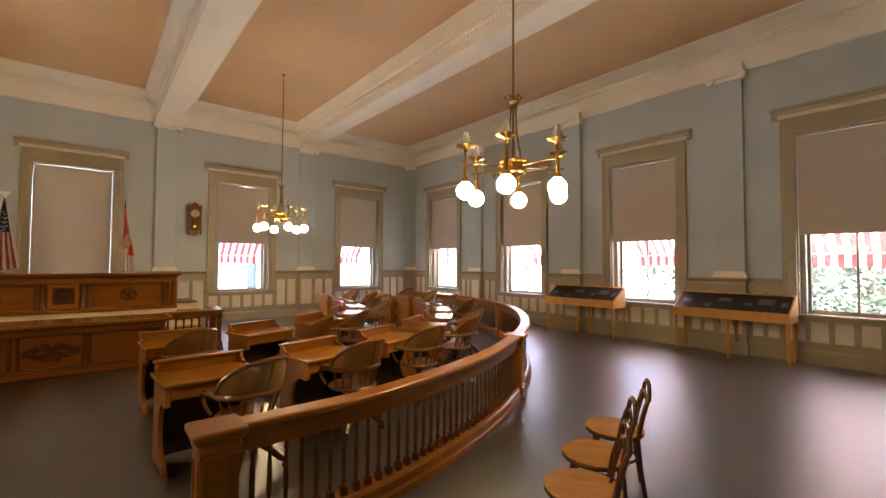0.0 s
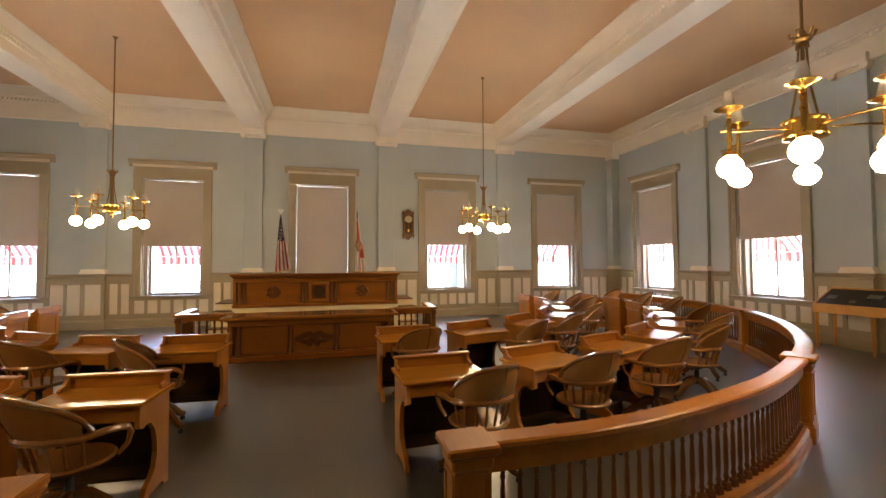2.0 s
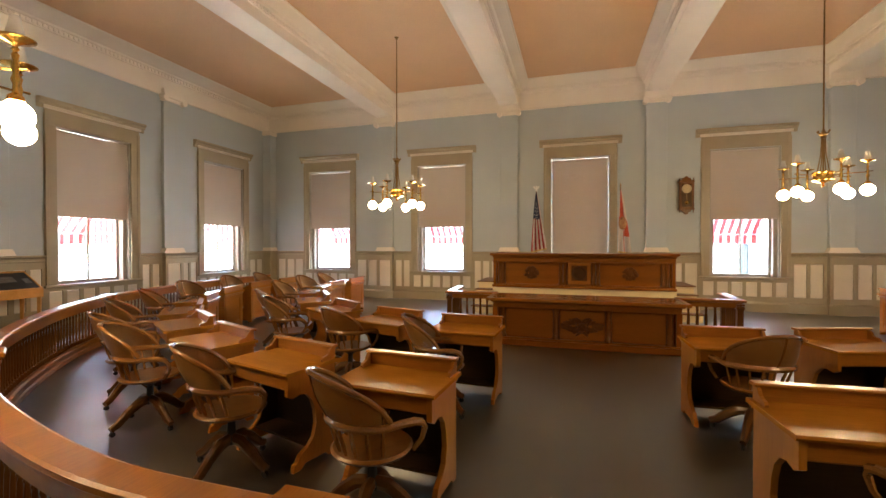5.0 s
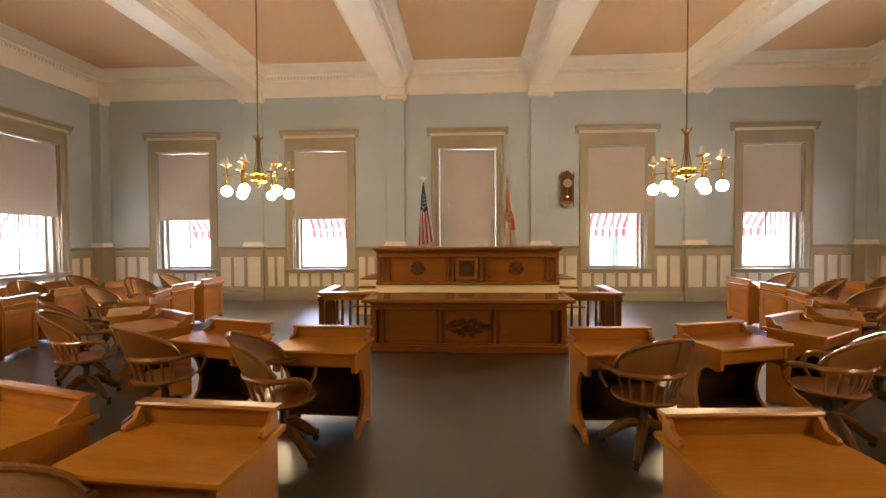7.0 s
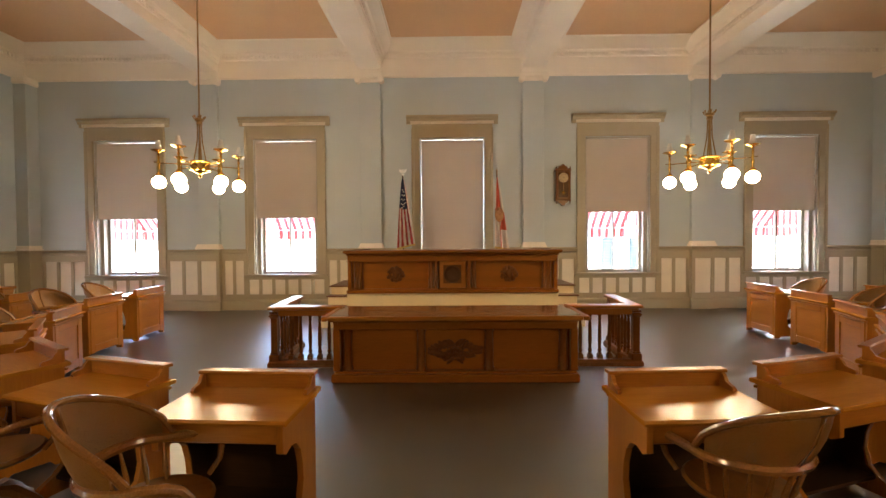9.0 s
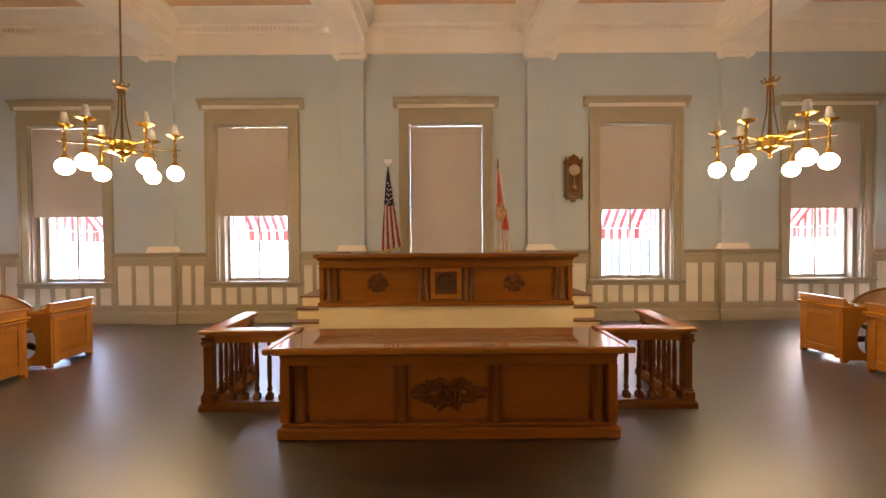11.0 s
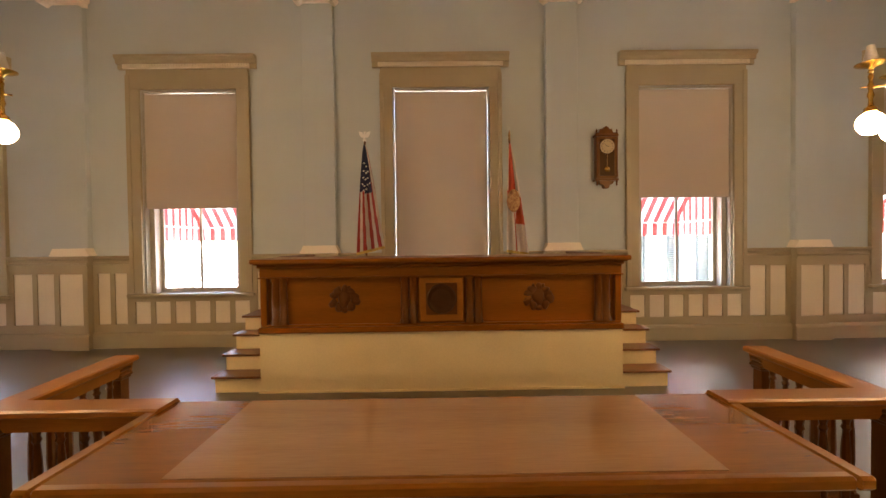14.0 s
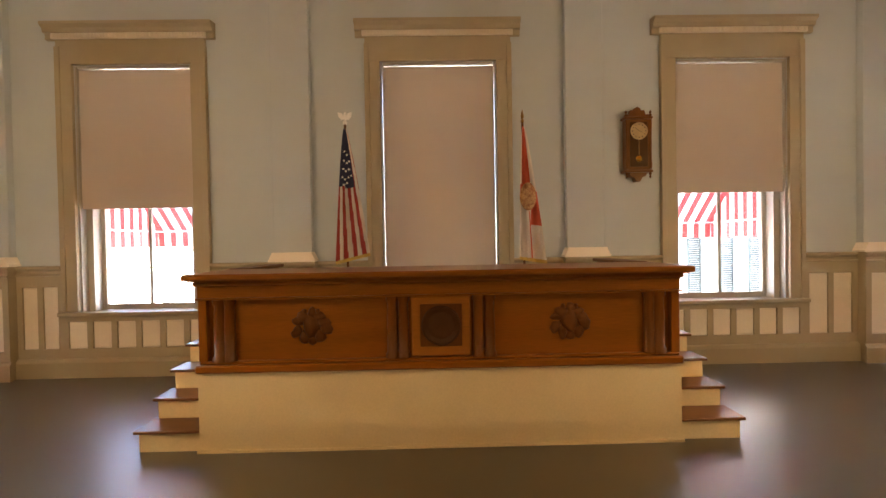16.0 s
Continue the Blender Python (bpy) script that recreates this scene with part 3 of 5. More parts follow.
# ---- outside ----
# unseen hollow block, added so its shadow covers the building opposite
shade_block = part("roof", boxes(
    (-XW - THICK, XW + THICK, YN, YN + THICK, CEIL + 0.3, 11.4),
    (-XW - THICK, XW + THICK, YS - THICK, YS, CEIL + 0.3, 11.4),
    (-XW - THICK, -XW, YS, YN, CEIL + 0.3, 11.4),
    (XW, XW + THICK, YS, YN, CEIL + 0.3, 11.4),
    (-XW - THICK, XW + THICK, YS - THICK, YN + THICK, 11.4, 11.6)), facade_white, None)
tagged(shade_block, "unseen white block over the chamber, added to shade the building outside", "roof", kind="structure")
ground = part("ground", boxes((-400, 400, -400, 400, -6.3, -6.0)), plaza_mat, None)
tagged(ground, "pale sunlit paved plaza far below the windows", "ground", kind="structure")


def build_facade():
    f = thing("white_building", pose(0, 19.0, 0), "white neighbouring building with grey-green louvred shutters", "building")
    part("wall", boxes((3.0, 18.6, 0.0, 0.4, -6.0, 5.5)), facade_white, f)
    part("roof", boxes((2.7, 18.9, -0.2, 0.7, 5.5, 5.75, 0.03)), facade_white, f)
    for x in (5.63, 6.61, 7.45, 8.20, 11.9, 12.9, 14.3, 15.2):
        z0, z1, w = -0.05, 3.45, 0.175
        bm = boxes((x - w, x - w + 0.035, -0.05, -0.004, z0, z1), (x + w - 0.035, x + w, -0.05, -0.004, z0, z1), (x - w + 0.035, x + w - 0.035, -0.05, -0.004, z0, z0 + 0.06), (x - w + 0.035, x + w - 0.035, -0.05, -0.004, z1 - 0.06, z1))
        for i in range(59):
            z = z0 + 0.08 + i * 0.056
            prism(bm, [(-0.045, z), (-0.038, z), (-0.012, z + 0.040), (-0.019, z + 0.040)], x - w + 0.035, x + w - 0.035, "x")
        part("shutter", bm, louvre_grey, f)


build_facade()


def build_tree(x, y, h, r, seed, n=900):
    rnd = random.Random(seed)
    t = thing("tree", pose(x, y, -6.0), "leafy pale green tree outside the windows", "tree", "trees outside")
    bm = bmesh.new()
    tube(bm, [(0, 0, -0.1), (0.05, 0.02, h * 0.3), (-0.05, 0.1, h * 0.6), (0.1, 0, h * 0.85)], [0.28, 0.22, 0.15, 0.05], 8)
    for i in range(7):
        a = i * 2.4
        z = h * (0.35 + 0.07 * i)
        tube(bm, [(0, 0, z), (r * 0.4 * math.cos(a), r * 0.4 * math.sin(a), z + h * 0.08), (r * 0.8 * math.cos(a), r * 0.8 * math.sin(a), z + h * 0.13)], [0.1, 0.06, 0.02], 6)
    part("trunk", bm, bark_mat, t, smooth=True)
    bm = bmesh.new()
    clumps = [Vector((rnd.gauss(0, r * 0.5), rnd.gauss(0, r * 0.5), h * rnd.uniform(0.42, 1.0))) for _ in range(60)]
    for i in range(n * 14):
        c = rnd.choice(clumps)
        p = c + Vector((rnd.gauss(0, r * 0.16), rnd.gauss(0, r * 0.16), rnd.gauss(0, r * 0.13)))
        d = Vector((rnd.gauss(0, 1), rnd.gauss(0, 1), rnd.gauss(0, 0.6))).normalized()
        e = d.cross(Vector((rnd.gauss(0, 1), rnd.gauss(0, 1), 1))).normalized()
        L = rnd.uniform(0.09, 0.20)
        a, b, cc, q = p, p + d * L * 0.5 + e * L * 0.28, p + d * L, p + d * L * 0.5 - e * L * 0.28
        bm.faces.new([bm.verts.new(v) for v in (a, b, cc, q)])
    part("crown", bm, leaf_mat, t, kind="stuff")


for k, (x, y, h, r) in enumerate(((17, 1.5, 9.5, 3.0), (18.5, 6.0, 9.2, 3.0), (19, -3, 10, 3.2), (21, 3.5, 10.5, 3.4), (-17.5, 3.5, 9.2, 3.0), (-19, 8.5, 9.0, 2.8), (-20, 0, 10, 3.2), (-12, 27, 7.4, 2.2), (-6.5, 29, 7.2, 2.0))):
    build_tree(x, y, h, r, 11 + k, 1400 if y < 20 else 90)


# ---- curved railing ----
BAL = [(0.020, 0.0), (0.020, 0.055), (0.012, 0.062), (0.019, 0.085), (0.013, 0.11), (0.017, 0.20), (0.015, 0.33), (0.010, 0.40), (0.016, 0.415), (0.011, 0.43), (0.017, 0.46)]


def baluster_mesh(height, girth=1.0):
    bm = bmesh.new()
    k = height / 0.46
    lathe(bm, [(r * girth, z * k) for r, z in BAL], 8)
    w = 0.021 * girth
    box(bm, -w, w, -w, w, 0.0, 0.055)
    bmesh.ops.recalc_face_normals(bm, faces=bm.faces)
    me = bpy.data.meshes.new("baluster")
    bm.to_mesh(me)
    bm.free()
    me.materials.append(turned)
    return me


def build_post(parent, x, y, ang, w, top, m_up, m_cap, capped=True):
    m = pose(x, y, 0, 0, 0, ang)
    bm = boxes((-w, w, -w, w, 0, top - 0.06), (-w - 0.025, w + 0.025, -w - 0.025, w + 0.025, 0, 0.16, 0.012), (-w - 0.012, w + 0.012, -w - 0.012, w + 0.012, 0.16, 0.185, 0.008), (-w - 0.014, w + 0.014, -w - 0.014, w + 0.014, top - 0.12, top - 0.06, 0.01))
    p = part("post", bm, m_up, parent)
    p.matrix_basis = m
    if not capped:
        part("post_collar", boxes((-w - 0.022, w + 0.022, -w - 0.022, w + 0.022, top - 0.10, top - 0.075, 0.008), (-w - 0.016, w + 0.016, -w - 0.016, w + 0.016, top - 0.055, top - 0.03, 0.006)), m_up, p)
        return
    bm = bmesh.new()
    for s in (-1, 1):
        a, b = sorted((s * w, s * (w + 0.008)))
        for x0, x1, z0, z1 in ((-w + 0.015, -w + 0.04, 0.21, top - 0.14), (w - 0.04, w - 0.015, 0.21, top - 0.14), (-w + 0.04, w - 0.04, 0.21, 0.235), (-w + 0.04, w - 0.04, top - 0.165, top - 0.14)):
            box(bm, x0, x1, a, b, z0, z1)
            box(bm, a, b, x0, x1, z0, z1)
    part("post_moulding", bm, m_up, p)
    bm = boxes((-w - 0.042, w + 0.042, -w - 0.042, w + 0.042, top - 0.042, top + 0.004, 0.01), (-w - 0.024, w + 0.024, -w - 0.024, w + 0.024, top - 0.061, top - 0.042, 0.006))
    part("post_cap", bm, m_cap, p)


def build_rail(name, label, path, step, spacing, top, posts, half=0.075, base_h=0.15, fascia=0.17, girth=1.0, capped=True, m_base=None, m_up=None, m_cap=None):
    m_base, m_up, m_cap = m_base or oak_z, m_up or oak_z, m_cap or rail_wood
    r = thing(name, None, label, "railing", "chamber railings")
    pts = curve_points(path, step) if len(path) > 3 else [Vector(p) for p in path]
    bm = bmesh.new()
    sweep(bm, pts, [(-half - 0.014, 0), (half + 0.014, 0), (half + 0.014, 0.05), (half, 0.07), (half, base_h - 0.02), (half - 0.02, base_h), (-half + 0.02, base_h), (-half, base_h - 0.02), (-half, 0.07), (-half - 0.014, 0.05)])
    part("base_rail", bm, m_base, r)
    bm = bmesh.new()
    t = top
    sweep(bm, pts, [(-0.035, t - fascia), (0.035, t - fascia), (0.04, t - 0.10), (0.05, t - 0.05), (half - 0.002, t - 0.042), (half + 0.008, t - 0.03), (half + 0.006, t - 0.008), (half - 0.01, t), (-half + 0.01, t), (-half - 0.006, t - 0.008), (-half - 0.008, t - 0.03), (-half + 0.002, t - 0.042), (-0.05, t - 0.05), (-0.04, t - 0.10)])
    part("hand_rail", bm, m_cap, r)
    me = baluster_mesh(top - fascia - base_h, girth)
    marks = curve_points(path, spacing) if len(path) > 3 else None
    if marks is None:
        marks = []
        for a, b in zip(pts, pts[1:]):
            n = max(1, int((b - a).length / spacing))
            marks += [a.lerp(b, (i + 0.5) / n) for i in range(n)]
    for q in marks:
        if all((q - Vector(p[:2])).length > p[3] + 0.05 for p in posts):
            piece("baluster", me, r, (q.x, q.y, base_h))
    for x, y, ang, w in posts:
        build_post(r, x, y, ang, w, top + 0.004 if capped else top - 0.04, m_up, m_cap, capped)
    return r


RAIL = [(1.0, 2.64), (1.9, 2.66), (2.8, 2.85), (3.7, 3.15), (4.7, 3.66), (5.6, 4.25), (6.5, 5.05), (7.3, 5.95), (7.95, 7.0), (8.4, 8.2), (8.65, 9.4), (8.75, 10.6), (8.75, 11.8)]
for s in (1, -1):
    build_rail("railing", "curved golden oak railing with turned balusters and square posts", [(s * x, y) for x, y in RAIL], 0.14, 0.098, 0.795,
               [(s * 1.0, 2.64, 0, 0.095), (s * 4.70, 3.66, s * 29, 0.095), (s * 7.9, 6.9, s * 60, 0.095), (s * 8.75, 11.8, 0, 0.095)])
    build_rail("side_railing", "low oak railing beside the clerk desk", [(s * 1.47, 9.25), (s * 2.36, 9.25), (s * 2.43, 10.26)], 0.2, 0.125, 0.795,
               [(s * 2.375, 9.235, 0, 0.042), (s * 2.43, 10.18, 0, 0.042)], 0.085, 0.085, 0.13, 1.5, False, turned, turned, plaque_wood)


# ---- member desks ----
def build_desk():
    """Writing desk: back ledge at y 0, the sitter's edge at y -0.49."""
    d = thing("desk", None, "golden oak writing desk with a low back gallery", "desk", "members' desks")
    HW = 0.366
    bm = bmesh.new()
    prism(bm, [(-0.482, 0.722), (-0.490, 0.736), (-0.482, 0.750), (0.024, 0.756), (0.032, 0.742), (0.024, 0.728)], -HW - 0.012, HW + 0.012, "x")
    part("desktop", bm, desk_top, d)
    bm = bmesh.new()
    box(bm, -HW + 0.012, HW - 0.012, -0.024, -0.002, 0.752, 0.842)
    prism(bm, [(-0.045, 0.842), (0.018, 0.842), (0.022, 0.852), (0.018, 0.862), (-0.042, 0.862), (-0.049, 0.852)], -HW + 0.002, HW - 0.002, "x")
    part("gallery", bm, oak_x, d)
    for s in (-1, 1):
        bm = bmesh.new()
        a, b = sorted((s * (HW - 0.034), s * (HW - 0.012)))
        prism(bm, [(-0.024, 0.752), (-0.024, 0.842), (-0.045, 0.840), (-0.062, 0.822), (-0.074, 0.798), (-0.096, 0.790), (-0.128, 0.784), (-0.142, 0.770), (-0.134, 0.752)], a, b, "x")
        part("bracket", bm, oak_x, d)
        bm = bmesh.new()
        a, b = sorted((s * (HW - 0.05), s * (HW - 0.015)))
        outline = [(-0.455, 0.722), (-0.455, 0.57), (-0.415, 0.548), (-0.385, 0.555), (-0.35, 0.563), (-0.29, 0.55), (-0.235, 0.49), (-0.205, 0.40), (-0.195, 0.30), (-0.22, 0.20), (-0.27, 0.15), (-0.35, 0.105), (-0.375, 0.06), (-0.40, 0.05), (-0.41, 0.0), (-0.34, 0.0), (-0.30, 0.035), (-0.10, 0.035), (-0.07, 0.0), (-0.004, 0.0), (-0.004, 0.727)]
        prism(bm, outline, a, b, "x")
        part("side_panel", bm, oak_z, d)
    x0 = HW - 0.05
    bm = boxes((-x0, x0, -0.035, -0.012, 0.07, 0.727))
    part("front_panel", bm, oak_x, d)
    bm = bmesh.new()
    for a, b, z0, z1 in ((-x0, -x0 + 0.085, 0.05, 0.68), (x0 - 0.085, x0, 0.05, 0.68), (-x0 + 0.085, x0 - 0.085, 0.07, 0.17), (-x0 + 0.085, x0 - 0.085, 0.60, 0.68)):
        box(bm, a, b, -0.012, 0.004, z0, z1, 0.004)
    box(bm, -HW + 0.01, HW - 0.01, -0.004, 0.022, 0.69, 0.712, 0.006)
    box(bm, -HW + 0.01, HW - 0.01, -0.012, 0.012, 0.715, 0.728, 0.003)
    part("panel_frame", bm, oak_z, d)
    bm = boxes((-x0, x0, -0.450, -0.430, 0.615, 0.724, 0.004), (-x0, x0, -0.430, -0.04, 0.605, 0.617))
    part("apron", bm, oak_x, d)
    # dark sheets over the kneehole faces stand in for the shade under the desk
    part("kneehole_ceiling", boxes((-x0 + 0.002, x0 - 0.002, -0.428, -0.05, 0.600, 0.6045)), shaded_oak, d, "dark sheet for the shade under the desktop")
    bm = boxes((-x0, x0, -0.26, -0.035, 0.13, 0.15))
    part("foot_shelf", bm, shaded_oak, d)
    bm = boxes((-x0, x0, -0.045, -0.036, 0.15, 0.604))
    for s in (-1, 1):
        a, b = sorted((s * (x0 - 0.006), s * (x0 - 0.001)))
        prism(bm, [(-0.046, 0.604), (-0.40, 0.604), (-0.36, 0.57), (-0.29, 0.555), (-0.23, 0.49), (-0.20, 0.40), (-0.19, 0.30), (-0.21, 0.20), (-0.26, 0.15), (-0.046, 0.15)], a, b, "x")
    part("kneehole_lining", bm, shaded_oak, d, "dark sheets for the shade inside the kneehole")
    return d


ROW_IN = [(1.25, 6.26, 3), (2.24, 6.49, 17), (3.27, 7.00, 33), (4.12, 7.78, 51), (4.75, 8.80, 70), (5.20, 9.93, 86), (5.28, 11.0, 88)]
ROW_OUT = [(1.255, 4.42, 4), (2.31, 4.58, 15), (3.38, 4.96, 22), (4.35, 5.52, 32), (5.22, 6.27, 46), (5.95, 7.20, 59), (6.50, 8.25, 74), (6.78, 9.35, 84), (6.86, 10.45, 88)]
desk = build_desk()


# ---- swivel armchairs ----
def build_chair():
    """Swivel armchair that faces +y: saddle seat, spindles, arm bow, caned back, post and four splayed feet."""
    c = thing("swivel_chair", None, "oak swivel armchair with caned back and turned spindles", "chair", "members' chairs")
    bm = bmesh.new()
    lathe(bm, [(0.0, 0.425), (0.18, 0.425), (0.232, 0.44), (0.247, 0.458), (0.232, 0.472), (0.16, 0.466), (0.0, 0.458)], 24)
    part("seat", bm, seat_wood, c, smooth=True)
    A = [math.radians(a) for a in range(-96, 97, 12)]
    def low(a):
        return Vector((0.262 * math.sin(a), -0.03 - 0.235 * math.cos(a), 0.655 + 0.015 * math.cos(a)))
    def high(a):
        k = max(0.0, math.cos(a * 0.93)) ** 0.75
        return Vector(((0.262 + 0.012 * k) * math.sin(a), -0.03 - (0.235 + 0.11 * k) * math.cos(a), 0.672 + 0.285 * k))
    bm = bmesh.new()
    tube(bm, [low(a) for a in A], [0.021 + 0.004 * math.cos(a) for a in A], 8, 1.1)
    part("back_rail", bm, chair_wood, c, smooth=True)
    bm = bmesh.new()
    tube(bm, [high(a) for a in A], [0.017] * len(A), 8)
    part("back_bow", bm, chair_wood, c, smooth=True)
    bm = bmesh.new()
    rows = []
    for a in A[1:-1]:
        p, q = low(a), high(a)
        rows.append([bm.verts.new(p.lerp(q, t) + Vector((0.0, -0.02 * math.sin(math.pi * t) * math.cos(a), 0))) for t in (0, 0.25, 0.5, 0.75, 1)])
    for r, q in zip(rows, rows[1:]):
        for i in range(4):
            bm.faces.new((r[i], q[i], q[i + 1], r[i + 1]))
    bmesh.ops.solidify(bm, geom=list(bm.faces), thickness=0.005)
    part("cane_back", bm, cane, c, "woven cane back panel", smooth=True)
    bm = bmesh.new()
    p, q = low(0), high(0)
    tube(bm, [p, p.lerp(q, 0.5) + Vector((0, -0.016, 0)), q], 0.010, 6)
    part("back_splat", bm, chair_wood, c)
    for s in (-1, 1):
        bm = bmesh.new()
        e = low(A[-1] * s)
        tube(bm, [e + Vector((0, -0.03, 0.002)), (s * 0.268, 0.06, 0.662), (s * 0.27, 0.14, 0.66), (s * 0.266, 0.19, 0.645), (s * 0.25, 0.222, 0.60), (s * 0.23, 0.215, 0.53), (s * 0.205, 0.17, 0.466)], [0.021, 0.024, 0.025, 0.023, 0.019, 0.015, 0.014], 8)
        part("arm", bm, chair_wood, c, smooth=True)
    for a in (-84, -62, -40, -20, 0, 20, 40, 62, 84):
        t = math.radians(a)
        top, foot = low(t), Vector((0.20 * math.sin(t), -0.20 * math.cos(t), 0.462))
        bm = bmesh.new()
        tube(bm, [foot, foot.lerp(top, 0.35), foot.lerp(top, 0.6), top], [0.008, 0.013, 0.010, 0.007], 6)
        part("spindle", bm, chair_wood, c, smooth=True)
    bm = bmesh.new()
    lathe(bm, [(0.0, 0.20), (0.05, 0.20), (0.055, 0.24), (0.03, 0.27), (0.026, 0.36), (0.05, 0.38), (0.09, 0.40), (0.10, 0.425), (0.0, 0.425)], 12)
    part("swivel_post", bm, iron, c, "black iron swivel post", smooth=True)
    for i in range(4):
        a = math.radians(45 + 90 * i)
        ca, sa = math.cos(a), math.sin(a)
        bm = bmesh.new()
        tube(bm, [(0.02 * ca, 0.02 * sa, 0.235), (0.10 * ca, 0.10 * sa, 0.225), (0.19 * ca, 0.19 * sa, 0.165), (0.27 * ca, 0.27 * sa, 0.09), (0.325 * ca, 0.325 * sa, 0.062)], [0.036, 0.04, 0.035, 0.030, 0.026], 8, 1.15)
        leg = part("leg", bm, leg_wood, c, smooth=True)
        bm = bmesh.new()
        tube(bm, [(0.31 * ca - 0.012 * sa, 0.31 * sa + 0.012 * ca, 0.022), (0.31 * ca + 0.012 * sa, 0.31 * sa - 0.012 * ca, 0.022)], 0.022, 10)
        box(bm, 0.31 * ca - 0.008, 0.31 * ca + 0.008, 0.31 * sa - 0.008, 0.31 * sa + 0.008, 0.025, 0.055)
        part("caster", bm, iron, leg, "black caster wheel")
    return c


chair = build_chair()
# swivel of the chairs that stand turned, by side and desk
TURNED = {(1, "i", 0): (1.34, 5.72, 14), (-1, "i", 0): (-1.42, 5.55, -75), (-1, "o", 0): (-1.30, 3.80, -40), (-1, "o", 1): (-2.56, 4.02, -48),
          (-1, "o", 2): (-3.90, 4.45, -55), (1, "o", 0): (1.46, 3.77, 15), (1, "o", 1): (2.55, 4.0, 8), (1, "i", 1): (2.85, 5.92, 38), (-1, "i", 1): (-2.68, 6.0, -28), (-1, "i", 2): (-3.92, 6.55, -60)}
rnd = random.Random(5)
first_desk, first_chair = True, True
for s in (1, -1):
    for key, row in (("i", ROW_IN), ("o", ROW_OUT)):
        for i, (x, y, a) in enumerate(row):
            m = pose(s * x - (0.03 if key == "o" and i == 0 else 0.0), y, 0, 0, 0, s * a)
            if first_desk:
                desk.matrix_basis, first_desk = m, False
            else:
                copy_thing(desk, m)
            if (s, key, i) in TURNED:
                cx, cy, ca = TURNED[(s, key, i)]
            else:
                p = m @ Vector((rnd.uniform(-0.08, 0.12) * s, -0.66 - rnd.uniform(0, 0.08), 0))
                cx, cy, ca = p.x, p.y, s * a + rnd.uniform(-22, 22)
            mc = pose(cx, cy, 0, 0, 0, ca)
            if first_chair:
                chair.matrix_basis, first_chair = mc, False
            else:
                copy_thing(chair, mc)


# ---- clerk desk and dais ----
def cartouche(parent, x, y, z, w, h, leaves, taper=0.24):
    """Carved shield with leaves, each a low relief against a panel that faces -y."""
    def blob(name, cx, cz, rx, rz, ry, ang):
        bm = bmesh.new()
        ca, sa = math.cos(ang), math.sin(ang)
        vs = []
        for i in range(1, 5):
            r = math.sin(math.pi * i / 8)
            ring = []
            for k in range(10):
                p = 2 * math.pi * k / 10
                wob = 1 + 0.12 * math.sin(3 * p + cx * 40)
                u, v = rx * r * wob * math.cos(p), rz * r * wob * math.sin(p)
                ring.append(bm.verts.new((cx + u * ca - v * sa, y - ry * math.cos(math.pi * i / 8), cz + u * sa + v * ca)))
            vs.append(ring)
        for a, b in zip(vs, vs[1:]):
            for k in range(10):
                bm.faces.new((a[k], a[(k + 1) % 10], b[(k + 1) % 10], b[k]))
        bm.faces.new(vs[0])
        part(name, bm, carved, parent, smooth=True)
    rnd = random.Random(leaves)
    if leaves < 5:
        blob("carved_shield", x, z + h * 0.02, w * 0.19, h * 0.27, 0.034, 0.1)
        # leaf tips by heading, reach and length, drooping at the sides
        for deg, reach, length in ((90, 0.30, 0.13), (58, 0.27, 0.15), (122, 0.27, 0.15), (22, 0.28, 0.17), (158, 0.28, 0.17), (-14, 0.32, 0.15), (194, 0.32, 0.15), (-50, 0.28, 0.15), (230, 0.28, 0.15), (-90, 0.30, 0.10)):
            a = math.radians(deg + rnd.uniform(-9, 9))
            blob("carved_leaf", x + w * reach * math.cos(a), z + h * reach * math.sin(a), w * length, h * rnd.uniform(0.10, 0.14), rnd.uniform(0.016, 0.030), a + (0.7 if math.cos(a) < 0 else -0.7) * (1 if abs(math.cos(a)) > 0.2 else 0))
        for deg in (70, 110, 200, -20):
            a = math.radians(deg)
            blob("carved_bud", x + w * 0.40 * math.cos(a), z + h * 0.36 * math.sin(a), w * 0.06, h * 0.05, 0.02, a)
        return
    blob("carved_shield", x, z - h * 0.02, w * 0.11, h * 0.24, 0.018, 0.12)
    for k, (rx, rz) in enumerate(((0.15, 0.33), (0.10, 0.22))):
        bm = bmesh.new()
        tube(bm, [(x + w * rx * math.cos(i * math.pi / 9), y - 0.012 - 0.008 * k, z - h * 0.02 + h * rz * math.sin(i * math.pi / 9)) for i in range(19)], 0.008, 6)
        part("carved_border", bm, carved, parent, smooth=True)
    for s in (-1, 1):
        if leaves > 4:
            bm = bmesh.new()
            tube(bm, [(x - s * w * 0.11, y - 0.02, z - h * 0.24), (x, y - 0.03, z), (x + s * w * 0.11, y - 0.02, z + h * 0.22)], 0.008, 6)
            part("carved_ribbon", bm, carved, parent, smooth=True)
        for i in range(leaves):
            r = i / max(1, leaves - 1)
            for up in (-1, 1):
                blob("carved_leaf", x + s * w * (0.13 + 0.31 * r), z + h * (0.05 + up * (0.30 - taper * r) * rnd.uniform(0.7, 1.1)), w * rnd.uniform(0.085, 0.12), h * rnd.uniform(0.085, 0.12), rnd.uniform(0.014, 0.026), s * up * (0.9 - 0.6 * r) + rnd.uniform(-0.3, 0.3))
        blob("carved_leaf", x + s * w * 0.07, z + h * 0.36, w * 0.10, h * 0.10, 0.024, s * 0.8)
